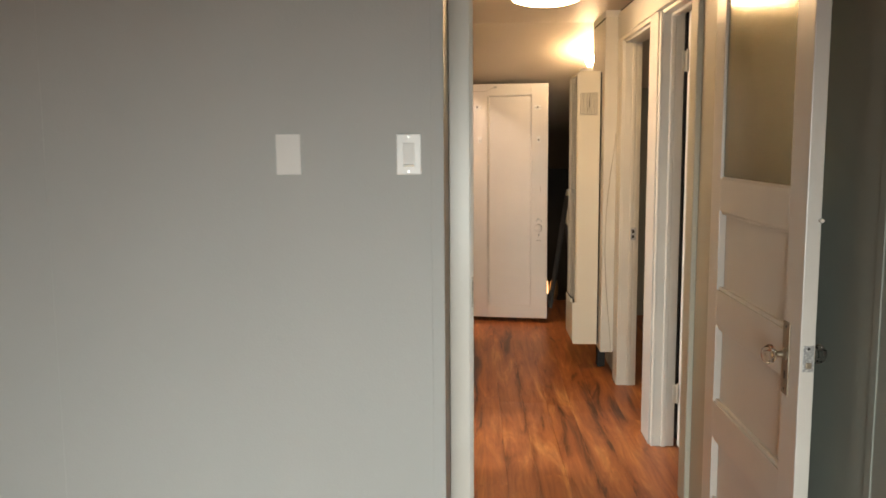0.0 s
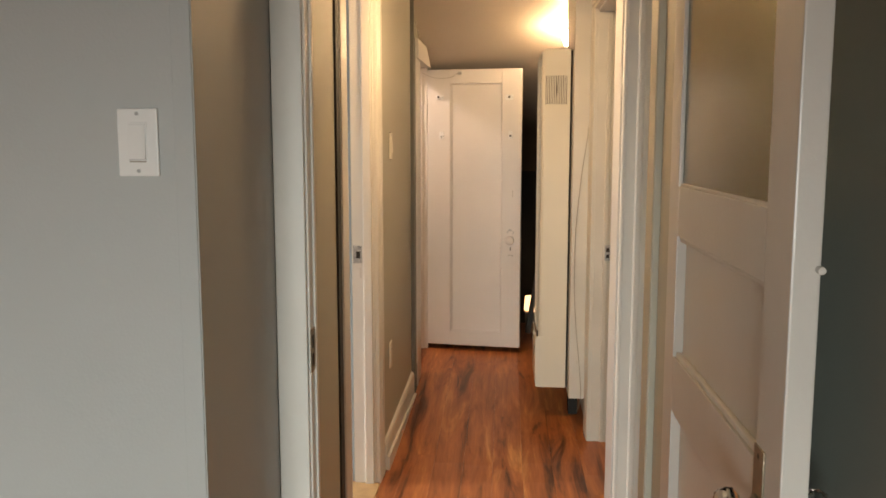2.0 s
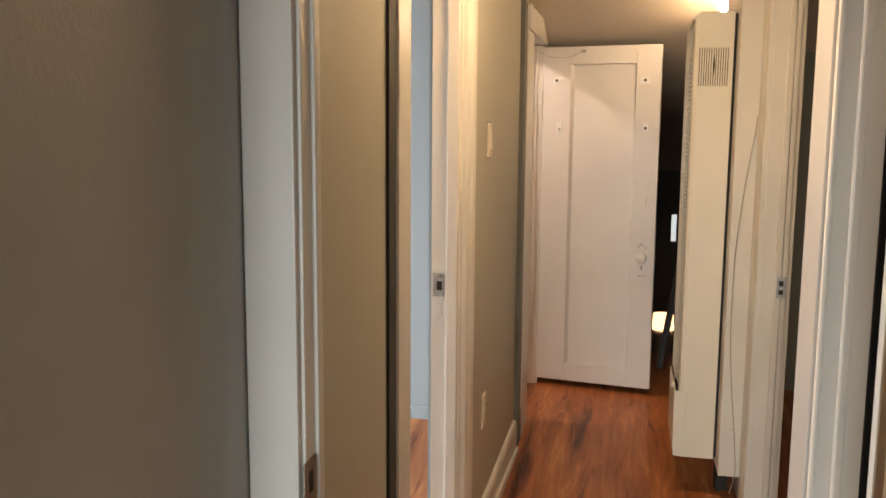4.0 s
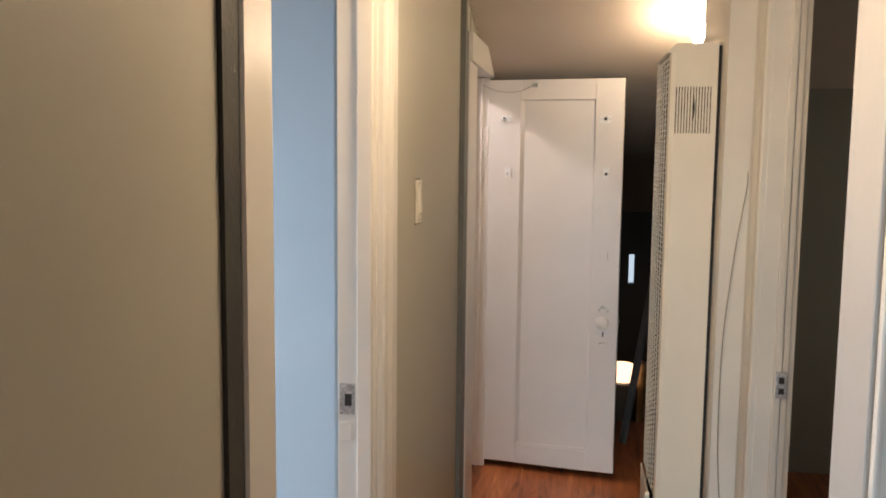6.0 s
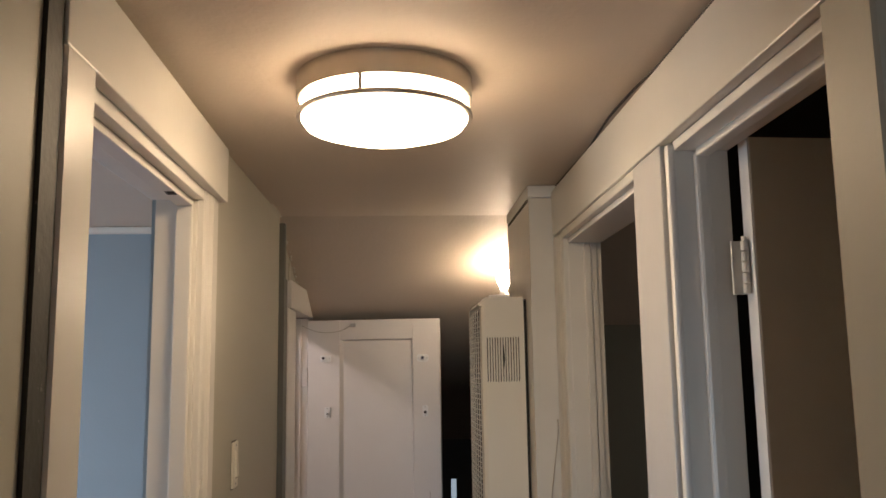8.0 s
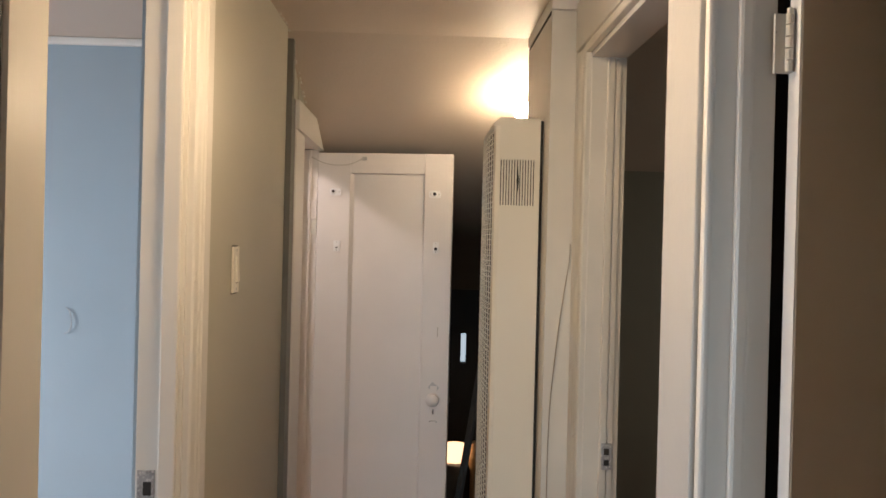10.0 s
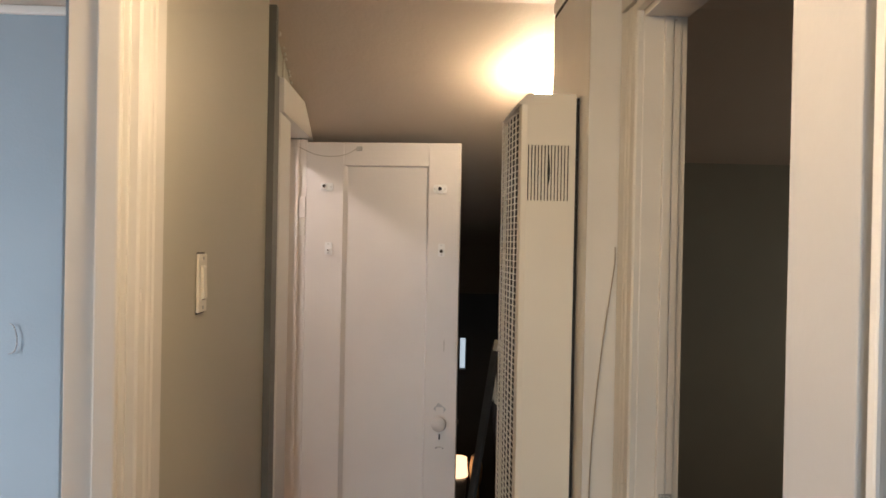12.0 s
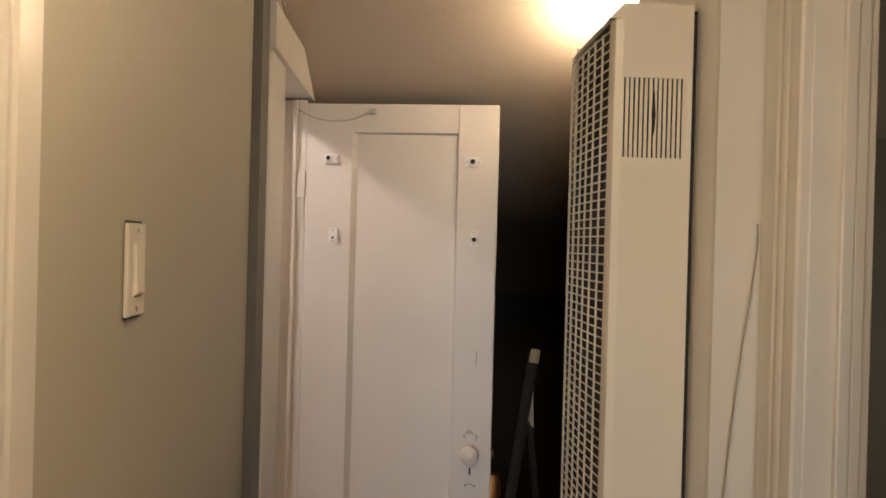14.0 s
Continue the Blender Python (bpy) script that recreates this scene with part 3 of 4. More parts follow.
def baseboards():
    bm = bmesh.new()
    for y0, y1 in ((4.160, 5.098),):
        n = 8
        prof = [(0.0, 0.0), (0.016, 0.0), (0.016, 0.105), (0.010, 0.120), (0.0, 0.125)]
        rows = []
        for i in range(n + 1):
            y = y0 + (y1 - y0) * i / n
            rows.append([bm.verts.new((left_x(y) + d, y, floor_z(y) + z)) for d, z in prof])
        for a, b in zip(rows, rows[1:]):
            for k in range(5):
                bm.faces.new((a[k], a[(k + 1) % 5], b[(k + 1) % 5], b[k]))
        bm.faces.new(rows[0])
        bm.faces.new(rows[-1])
    bmesh.ops.recalc_face_normals(bm, faces=bm.faces)
    solid("baseboard", bm, TRIM, "cream painted baseboard along the hall wall", "baseboard", "structure")
    sh = bmesh.new()
    prism(sh, [(left_x(4.16) + 0.0162, 4.16), (left_x(4.16) + 0.028, 4.16), (left_x(5.09) + 0.028, 5.09), (left_x(5.09) + 0.0162, 5.09)], -0.02, 0.062)
    solid("baseboard_shoe", sh, TRIM, "narrow shoe moulding at the floor", "baseboard", "structure")
    solid("strip_foot", one(0.075, 0.105, 5.115, 5.205, 0.03, 0.199, bevel=0.004), STRIP_GREY, "small grey block at the foot of the strip", "trim", "structure")
    solid("baseboard_blue", one(-3.1, -0.06, 5.326, 5.34, 0, 0.13, bevel=0.003), BLUE_WALL, "blue painted baseboard of the side room", "baseboard", "structure")
    solid("baseboard_shoe_blue", one(-3.1, -0.06, 5.312, 5.326, 0, 0.018, bevel=0.004), TRIM, "white shoe moulding in the side room", "baseboard", "structure")
    solid("cornice_blue", one(-3.1, -0.06, 5.318, 5.34, 2.122, 2.149, bevel=0.007), TRIM, "small white cornice under the ceiling", "cornice", "structure")
    solid("baseboard_dark", one(1.10, 2.6, 6.086, 6.1, 0.10, 0.22, bevel=0.003), DARK_WALL, "grey baseboard in the unlit room", "baseboard", "structure")
    solid("trim_corner", one(0.014, 0.048, FRONT - 0.003, FRONT + 0.002, 0, 2.5, bevel=0.0012), GREY_WALL, "grey painted corner strip of the partition", "trim", "structure")
    solid("trim_wall_right", one(1.0565, 1.062, 1.680, 1.712, 0, 2.5, bevel=0.002), SHADED_GREEN, "batten on the wall behind the door, in the same shade-darkened grey-green", "trim", "structure")
    solid("trim_wall_seam", one(-1.11, -1.085, FRONT - 0.001, FRONT + 0.002, 0, 2.5, bevel=0.0005), GREY_WALL, "grey painted panel seam of the partition", "trim", "structure")


baseboards()


def windows():
    for name, x0, x1, y0, y1, z0, z1, along_x in (("window_1", -0.525, 0.625, -2.60, -2.54, 0.40, 1.60, True), ("window_2", -3.18, -3.12, 2.90, 4.20, 0.65, 1.85, False)):
        w = thing(name, Matrix(), "white painted sash window letting in daylight", "window", kind="structure")
        fr = bmesh.new()
        if along_x:
            box(fr, x0, x0 + 0.05, y0, y1, z0, z1), box(fr, x1 - 0.05, x1, y0, y1, z0, z1), box(fr, x0 + 0.05, x1 - 0.05, y0, y1, z0, z0 + 0.05), box(fr, x0 + 0.05, x1 - 0.05, y0, y1, z1 - 0.05, z1)
            pane = one(x0 + 0.05, x1 - 0.05, y0 + 0.025, y0 + 0.031, z0 + 0.05, z1 - 0.05)
        else:
            box(fr, x0, x1, y0, y0 + 0.05, z0, z1), box(fr, x0, x1, y1 - 0.05, y1, z0, z1), box(fr, x0, x1, y0 + 0.05, y1 - 0.05, z0, z0 + 0.05), box(fr, x0, x1, y0 + 0.05, y1 - 0.05, z1 - 0.05, z1)
            pane = one(x0 + 0.025, x0 + 0.031, y0 + 0.05, y1 - 0.05, z0 + 0.05, z1 - 0.05)
        part("window_frame", fr, TRIM, w)
        p = part("pane", pane, CLEAR, w)
        p.visible_shadow = False


windows()

# ---- doors ----


def glazed_door():
    # local: x from the hinge to the free edge, y the thickness away from the hall, z up
    W, T, Hh = 0.81, 0.037, 2.02
    d = thing("door_1", pose(0.936, 2.63, 0.012, 0, 0, -90), "open white panelled door with an obscure glass upper light", "door", kind="structure")
    # local +y must point to +x of the room
    g0, g1 = 0.098, 0.695
    rails = [(0.0, 0.20), (0.418, 0.540), (0.800, 0.920), (1.180, 1.286), (1.90, Hh)]
    part("stile_hinge", one(0, g0 - 0.002, 0, T, 0, Hh, bevel=0.003), OLD_DOOR, d)
    part("stile_latch", one(g1 + 0.002, W, 0, T, 0, Hh, bevel=0.003), OLD_DOOR, d)
    for z0, z1 in rails:
        part("rail", one(g0 - 0.002, g1 + 0.002, 0.0004, T - 0.0004, z0, z1, bevel=0.002), OLD_DOOR, d)
    for (a, z0), (z1, b) in zip(rails[:3], rails[1:4]):
        part("panel", one(g0 - 0.004, g1 + 0.004, 0.0165, T - 0.013, z0 - 0.004, z1 + 0.004), OLD_DOOR, d)
        mb = bmesh.new()
        for yy in (0.005, ):
            prism(mb, [(g0, 0.002), (g0 + 0.016, 0.0166), (g0, 0.0166)], z0, z1)
            prism(mb, [(g1, 0.002), (g1 - 0.016, 0.0166), (g1, 0.0166)], z0, z1)
            box(mb, g0 + 0.002, g1 - 0.002, yy, 0.0166, z0, z0 + 0.012, bevel=0.004)
            box(mb, g0 + 0.002, g1 - 0.002, yy, 0.0166, z1 - 0.012, z1, bevel=0.004)
        part("panel_moulding", mb, OLD_DOOR, d)
    part("glass_pane", one(g0 - 0.004, g1 + 0.004, 0.008, 0.012, 1.280, 1.904), PANE, d, "obscure glass pane")
    gb = bmesh.new()
    for yy in ((0.0035, 0.0075), (0.0125, 0.033)):
        box(gb, g0 - 0.001, g0 + 0.005, *yy, 1.286, 1.90, bevel=0.0015)
        box(gb, g1 - 0.005, g1 + 0.001, *yy, 1.286, 1.90, bevel=0.0015)
        box(gb, g0 + 0.005, g1 - 0.005, *yy, 1.286, 1.292, bevel=0.0015)
        box(gb, g0 + 0.010, g1 - 0.010, *yy, 1.89, 1.90, bevel=0.0015)
    part("glazing_bead", gb, OLD_DOOR, d)
    for yy, s in ((-0.003, -1), (T, 1)):
        lp = part("lock_plate", one(0.700, 0.745, yy, yy + 0.003, 0.757, 0.947, bevel=0.001), AGED_METAL, d, "tarnished brass lock plate")
        part("keyhole", one(0.719, 0.726, yy + (-0.0006 if s < 0 else 0.0026), yy + (0.0004 if s < 0 else 0.0036), 0.798, 0.818), BLACK, lp)
        y0 = yy if s < 0 else yy + 0.003
        for z in (0.770, 0.934):
            part("screw", rod((0.722, y0 - 0.0006, z), (0.722, y0 + 0.0006, z), 0.004, n=10), OLD_STRIP, lp)
        sp = bmesh.new()
        lathe(sp, [(0, 0), (0.016, 0), (0.016, 0.004), (0.009, 0.008), (0.008, 0.026), (0.012, 0.030), (0, 0.031)], 20, Matrix.Translation((0.722, y0, 0.862)) @ pose(0, 0, 0, -90 * s, 0, 0))
        part("knob_shank", sp, AGED_METAL, lp, smooth=True)
        kb = bmesh.new()
        lathe(kb, [(0, 0.024), (0.013, 0.024), (0.025, 0.034), (0.026, 0.044), (0.018, 0.056), (0, 0.058)], 8, Matrix.Translation((0.722, y0, 0.862)) @ pose(0, 0, 0, -90 * s, 0, 0))
        part("door_knob", kb, KNOB_GLASS, lp, "faceted clear glass knob")
    lf = part("latch_face", one(W - 0.001, W + 0.0012, 0.008, 0.034, 0.838, 0.905, bevel=0.0008), PLATE_GREY, d, "paint-smeared latch face")
    part("latch_bolt", one(W + 0.001, W + 0.007, 0.014, 0.028, 0.848, 0.862, bevel=0.002), AGED_METAL, lf)
    part("screw", rod((W + 0.001, 0.021, 0.897), (W + 0.0022, 0.021, 0.897), 0.004, n=10), BLACK, lf)
    part("bolt_knob", rod((W, 0.034, 1.215), (W + 0.012, 0.034, 1.215), 0.005, n=12), OLD_DOOR, d)
    for z in (0.25, 1.75):
        part("hinge", rod((-0.006, 0.050, z - 0.05), (-0.006, 0.050, z + 0.05), 0.007, n=12), PAINTED_METAL, d)


glazed_door()


def rounded(w, h, r, depth, x, z):
    """An upright plate with round corners, its back on y = 0 and its face at -depth."""
    bm = bmesh.new()
    pts = []
    for cx, cz, a0 in ((w / 2 - r, h / 2 - r, 0), (r - w / 2, h / 2 - r, 90), (r - w / 2, r - h / 2, 180), (w / 2 - r, r - h / 2, 270)):
        pts += [(x + cx + r * math.cos(radians(a0 + k * 22.5)), z + cz + r * math.sin(radians(a0 + k * 22.5))) for k in range(5)]
    prism(bm, pts, 0, depth, pose(0, 0, 0, 90, 0, 0))
    top = [e for e in bm.edges if all(v.co.y < -depth + 1e-5 for v in e.verts)]
    bmesh.ops.bevel(bm, geom=top, offset=min(0.0016, depth * 0.4), segments=2, affect="EDGES")
    return bm


def end_door():
    # local: x from the hinge, y away from the viewer, z up
    W, T, Hh = 0.578, 0.036, 1.693
    d = thing("door_2", pose(0.1, 5.918, 0.136, 0, 0, math.degrees(math.atan2(-0.078, 0.532))), "low white single-panel closet door standing open across the hall", "door", kind="structure")
    a, b, z0, z1 = 0.142, 0.459, 0.085, 1.608
    part("stile", one(0, a, 0, T, 0, Hh, bevel=0.003), DOOR_PAINT, d)
    part("stile", one(b, W, 0, T, 0, Hh, bevel=0.003), DOOR_PAINT, d)
    part("rail", one(a, b, 0.0003, T - 0.0003, 0, z0, bevel=0.001), DOOR_PAINT, d)
    part("rail", one(a, b, 0.0003, T - 0.0003, z1, Hh, bevel=0.001), DOOR_PAINT, d)
    part("panel", one(a - 0.004, b + 0.004, 0.0105, T - 0.011, z0 - 0.004, z1 + 0.004), DOOR_PAINT, d)
    mb = bmesh.new()
    prism(mb, [(a, 0.0015), (a + 0.014, 0.0106), (a, 0.0106)], z0, z1)
    prism(mb, [(b, 0.0010), (b - 0.004, 0.0106), (b, 0.0106)], z0, z1)
    prism(mb, [(0.0010, z1), (0.0106, z1 - 0.004), (0.0106, z1)], a + 0.004, b - 0.004, Matrix(((0, 0, 1, 0), (1, 0, 0, 0), (0, 1, 0, 0), (0, 0, 0, 1))))
    box(mb, a + 0.006, b - 0.006, 0.003, 0.0106, z0, z0 + 0.012, bevel=0.003)
    part("panel_moulding", mb, DOOR_PAINT, d)
    # plates: centre, size, corner, hole beside the centre, hole radius, boss radius
    for u, z, w, h, r, du, dz, hole, boss in ((0.079, 1.527, 0.046, 0.029, 0.004, -0.009, 0.003, 0.0065, 0.011), (0.503, 1.524, 0.050, 0.032, 0.010, 0.0, 0.001, 0.007, 0.012),
                                              (0.089, 1.298, 0.028, 0.046, 0.004, 0.0, -0.006, 0.0034, 0.0056), (0.512, 1.300, 0.024, 0.048, 0.006, 0.0, -0.004, 0.0065, 0.010)):
        pl = part("hook_plate", rounded(w, h, r, 0.006, u, z), PLASTIC, d, "painted-over hook plate", smooth=True)
        kb = bmesh.new()
        lathe(kb, [(hole, 0), (boss, 0), (boss - 0.001, 0.0040), (boss - 0.002, 0.0048), (hole, 0.0046)], 18, Matrix.Translation((u + du, -0.006, z + dz)) @ pose(0, 0, 0, 90, 0, 0))
        part("hook_socket", kb, PLASTIC, pl, smooth=True)
        part("hook_hole", rod((u + du, -0.0090, z + dz), (u + du, -0.0055, z + dz), hole, n=14), BLACK, pl)
        for q in (-1, 1):
            c = (u + q * (w / 2 - 0.006), z) if w > h else (u, z + q * (h / 2 - 0.006))
            part("screw", rod((c[0], -0.0068, c[1]), (c[0], -0.0050, c[1]), 0.0024, n=10), SCREW, pl)
    rose = bmesh.new()
    lathe(rose, [(0, 0), (0.026, 0), (0.026, 0.003), (0.014, 0.006), (0.010, 0.022), (0.022, 0.030), (0.028, 0.040), (0.026, 0.050), (0.014, 0.057), (0, 0.058)], 28, Matrix.Translation((0.517, 0, 0.668)) @ pose(0, 0, 0, 90, 0, 0))
    part("door_knob", rose, DOOR_PAINT, d, "white painted round knob", smooth=True)
    part("escutcheon", rounded(0.030, 0.044, 0.008, 0.003, 0.517, 0.612), DOOR_PAINT, d)
    part("keyhole", one(0.5145, 0.5195, -0.0038, -0.0028, 0.603, 0.624), BLACK, d)
    part("rose_plate", one(0.503, 0.531, -0.0025, 0, 0.690, 0.722, bevel=0.001), DOOR_PAINT, d)
    part("chipped_paint", one(0.498, 0.536, -0.0012, 0, 0.700, 0.730, bevel=0.0005, m=Matrix.Translation((0.517, 0, 0.715)) @ Matrix.Rotation(radians(38), 4, "Y") @ Matrix.Translation((-0.517, 0, -0.715))), DULLED_TRIM, d, "bare chipped patch above the knob")
    for u in (0.505, 0.531):
        part("screw_hole", rod((u, -0.0006, 0.571), (u, 0.001, 0.571), 0.0025, n=8), BLACK, d)
    part("scratch", one(0.527, 0.529, -0.0005, 0.001, 0.928, 0.968), AGED_METAL, d, "bare scratch in the paint")
    part("scratch", one(0.506, 0.526, -0.0005, 0.001, 0.574, 0.576), AGED_METAL, d)
    part("latch", one(W, W + 0.006, 0.010, 0.026, 0.655, 0.675, bevel=0.001), AGED_METAL, d)
    for z in (0.28, 1.45):
        part("hinge", one(-0.026, -0.001, -0.004, 0.004, z - 0.04, z + 0.04, bevel=0.002), DOOR_PAINT, d)
    cord = bmesh.new()
    tube(cord, smooth_path([(-0.03, -0.004, 1.675), (0.03, -0.008, 1.648), (0.09, -0.006, 1.640), (0.15, -0.006, 1.648), (0.195, -0.008, 1.672)]), 0.0011, 6)
    part("cord", cord, CORD, d, "thin pale cord tied to a screw eye", smooth=True)
    part("screw_eye", one(0.190, 0.212, -0.010, 0, 1.662, 1.678, bevel=0.002), SCREW, d)


end_door()


def side_door():
    d = thing("door_3", pose(1.084, 3.546, 0.01, 0, 0, 3), "plain flush door standing open into the unlit closet", "door", kind="structure")
    part("leaf", one(0, 0.56, 0, 0.035, 0, 1.975, bevel=0.002), BROWN_DOOR, d)
    part("leaf_edge", one(-0.002, 0.0, 0.001, 0.034, 0.001, 1.974), PLASTIC, d, "white painted door edge")
    for z in (0.25, 1.755):
        h = part("hinge", one(-0.030, -0.003, 0.024, 0.030, z - 0.045, z + 0.045, bevel=0.001), PAINTED_METAL, d, "white painted butt hinge")
        for k in range(5):
            part("knuckle", rod((-0.010, 0.018, z - 0.045 + k * 0.018 + 0.001), (-0.010, 0.018, z - 0.045 + (k + 1) * 0.018 - 0.001), 0.006, n=12), PAINTED_METAL, h)
        part("hinge_pin", rod((-0.010, 0.018, z + 0.045), (-0.010, 0.018, z + 0.052), 0.0045, n=12), PAINTED_METAL, h)


side_door()

# ---- wall heater and its chase ----


def chase():
    c = thing("heater_chase", Matrix(), "cream painted boxed chase rising to the ceiling", "chase", kind="structure")
    part("front_board", one(0.8845, RIGHT, 4.650, 4.664, 0.185, 2.11, bevel=0.0006), WORN_TRIM, c)
    part("side_board", one(0.8845, 0.896, 4.6645, 5.13, 0.185, 2.10, bevel=0.0003), TRIM, c)
    part("core", one(0.897, RIGHT, 4.666, 5.125, 0.19, 2.148), HALL_WALL, c)
    part("top_trim", one(0.882, RIGHT, 4.646, 5.132, 2.112, 2.148, bevel=0.003), TRIM, c)
    part("gap", one(0.8845, 0.896, 4.67, 5.12, 2.10, 2.113), BLACK, c)


chase()


def wall_heater():
    x0, x1, y0, y1, z0, z1 = 0.735, 0.874, 4.743, 5.075, 0.21, 1.822
    h = thing("wall_heater", Matrix(), "tall cream enamelled wall furnace with a grille front", "wall heater")
    sx0, sx1, sz0, sz1 = 0.760, 0.863, 1.568, 1.700
    # near side sheet, cut for the louvre
    s = bmesh.new()
    xs, zs = (0.757, sx0, sx1, x1), (z0, sz0, sz1, z1)
    g = [[s.verts.new((x, y0, z)) for z in zs] for x in xs]
    for i in range(3):
        for k in range(3):
            if (i, k) != (1, 1):
                s.faces.new((g[i][k], g[i + 1][k], g[i + 1][k + 1], g[i][k + 1]))
    ex = bmesh.ops.extrude_face_region(s, geom=list(s.faces))["geom"]
    bmesh.ops.translate(s, vec=(0, 0.004, 0), verts=[v for v in ex if isinstance(v, bmesh.types.BMVert)])
    bmesh.ops.recalc_face_normals(s, faces=s.faces)
    part("side_panel", s, ENAMEL, h)
    part("louvre_back", one(sx0 - 0.003, sx1 + 0.003, y0 + 0.010, y0 + 0.013, sz0 - 0.003, sz1 + 0.003), BLACK, h)
    n = 13
    pitch = (sx1 - sx0) / n
    for i in range(n):
        xa = sx0 + pitch * i
        part("louvre_slat", one(xa + 0.0030, xa + pitch + 0.0002, y0 + 0.0005, y0 + 0.0035, sz0, sz1), ENAMEL, h)
    bs = bmesh.new()
    xm = sx0 + 6.2 * pitch
    prism(bs, [(xm, sz0 + 0.030), (xm + 0.0035, sz0 + 0.050), (xm + 0.0048, sz0 + 0.070), (xm + 0.0015, sz0 + 0.112), (xm - 0.0022, sz0 + 0.074)], -(y0 + 0.0004), -(y0 - 0.0006), pose(0, 0, 0, 90, 0, 0))
    part("bent_gap", bs, BLACK, h, "dark gap between bent slats")
    # rounded front corner, far side, top, bottom, back
    c = bmesh.new()
    prism(c, [(0.757, y0 + 0.0005), (0.745, y0 + 0.004), (0.742, y0 + 0.014), (0.741, y0 + 0.030), (0.745, y0 + 0.030), (0.746, y0 + 0.016), (0.748, y0 + 0.008), (0.757, y0 + 0.0045)], z0, z1 - 0.020)
    part("corner_strip", c, ENAMEL, h)
    k = bmesh.new()
    prism(k, [(0.758, z1 - 0.001), (0.758, z1 - 0.026), (x0 + 0.002, z1 - 0.026)], -(y0 + 0.030), -(y0 + 0.0005), pose(0, 0, 0, 90, 0, 0))
    part("corner_cap", k, ENAMEL, h)
    part("far_panel", one(0.745, x1, y1 - 0.004, y1, z0, z1), ENAMEL, h)
    t = bmesh.new()
    prism(t, [(0.757, z1), (x1, z1), (x1, z1 - 0.004), (0.762, z1 - 0.004), (0.742, z1 - 0.026), (x0, z1 - 0.022)], -(y1 - 0.0045), -(y0 + 0.0045), pose(0, 0, 0, 90, 0, 0))
    part("top_panel", t, ENAMEL, h)
    part("bottom_panel", one(x0 + 0.002, x1, y0 + 0.0045, y1 - 0.0045, z0, z0 + 0.004), ENAMEL, h)
    part("lower_front", one(x0 - 0.008, x0 - 0.004, y0 + 0.006, y1, z0 + 0.02, 0.468, bevel=0.001), ENAMEL, h)
    part("lower_side", one(x0 - 0.006, 0.770, y0 - 0.003, y0 - 0.0005, z0 + 0.004, 0.462, bevel=0.001), ENAMEL, h)
    part("front_knob", turned([(0, 0), (0.010, 0), (0.010, 0.012), (0, 0.014)], 14, Matrix.Translation((x0 - 0.006, y0 + 0.03, 0.475)) @ pose(0, 0, 0, 0, -90, 0)), ENAMEL, h, smooth=True)
    part("firebox", one(0.7465, x1 - 0.002, y0 + 0.032, y1 - 0.01, z0 + 0.01, z1 - 0.03), BLACK, h)
    # Black filler puts the gap's shade between heater and chase into colour.
    part("back_gap_shade", one(0.8745, 0.8838, y0 + 0.012, y1 - 0.005, z0 + 0.002, z1 - 0.006), BLACK, h)
    part("front_border", one(x0, x0 + 0.004, y1 - 0.010, y1 - 0.004, 0.47, z1 - 0.022), ENAMEL, h)
    # grille of bowed bars
    ya, yb, za, zb = y0 + 0.030, y1 - 0.008, 0.480, z1 - 0.040
    rows_n = 84
    segs = 8

    def bow(f):
        return x0 + 0.007 * max(0.0, 1 - f / 0.6) ** 2

    bar = bmesh.new()
    pr = []
    for k in range(segs + 1):
        f = k / segs
        y = ya + (yb - ya) * f
        x = bow(f)
        pr.append([bar.verts.new(p) for p in ((x, y, -0.0013), (x, y, 0.0013), (x + 0.0014, y, 0.0013), (x + 0.0014, y, -0.0013))])
    for a, b in zip(pr, pr[1:]):
        for k in range(4):
            bar.faces.new((a[k], a[(k + 1) % 4], b[(k + 1) % 4], b[k]))
    bmesh.ops.recalc_face_normals(bar, faces=bar.faces)
    me = mesh_of("grille_bar", bar, ENAMEL)
    for i in range(rows_n):
        ob = new("grille_bar", me)
        ob.location.z = za + (zb - za) * i / (rows_n - 1)
        ob.parent = h
    for k in range(7):
        f = k / 6
        y = ya + (yb - ya) * f
        part("grille_upright", one(bow(f) + 0.0004, bow(f) + 0.0038, y - 0.0012, y + 0.0012, za - 0.006, zb + 0.006), ENAMEL, h)
    return h


wall_heater()
# Added black box stands in for the shadow below the chase.
solid("chase_shadow_box", one(0.90, 0.945, 4.86, 4.94, 0.04, 0.16, bevel=0.004), BLACK, "black box under the chase, added in place of the shadow there", "valve")


def bare_bulb():
    b = thing("bare_bulb", pose(0.906, 5.45, 1.872), "lit bare bulb in a white porcelain lampholder behind the chase", "lamp")
    part("lampholder", turned([(0, 0.0), (0.060, 0.0), (0.063, 0.003), (0.063, 0.014), (0.060, 0.018), (0.020, 0.022), (0.017, 0.030), (0.016, 0.040), (0, 0.040)], 40), PLASTIC, b, smooth=True)
    part("bulb", turned([(0.013, 0.040), (0.015, 0.052), (0.024, 0.066), (0.029, 0.086), (0.027, 0.104), (0.018, 0.118), (0.008, 0.123), (0, 0.124)], 24), BULB_GLOW, b, "glowing warm bulb", smooth=True)
    part("bracket", one(-0.02, 0.068, -0.014, 0.014, -0.014, -0.0005, bevel=0.002), STEEL_GREY, b)


bare_bulb()


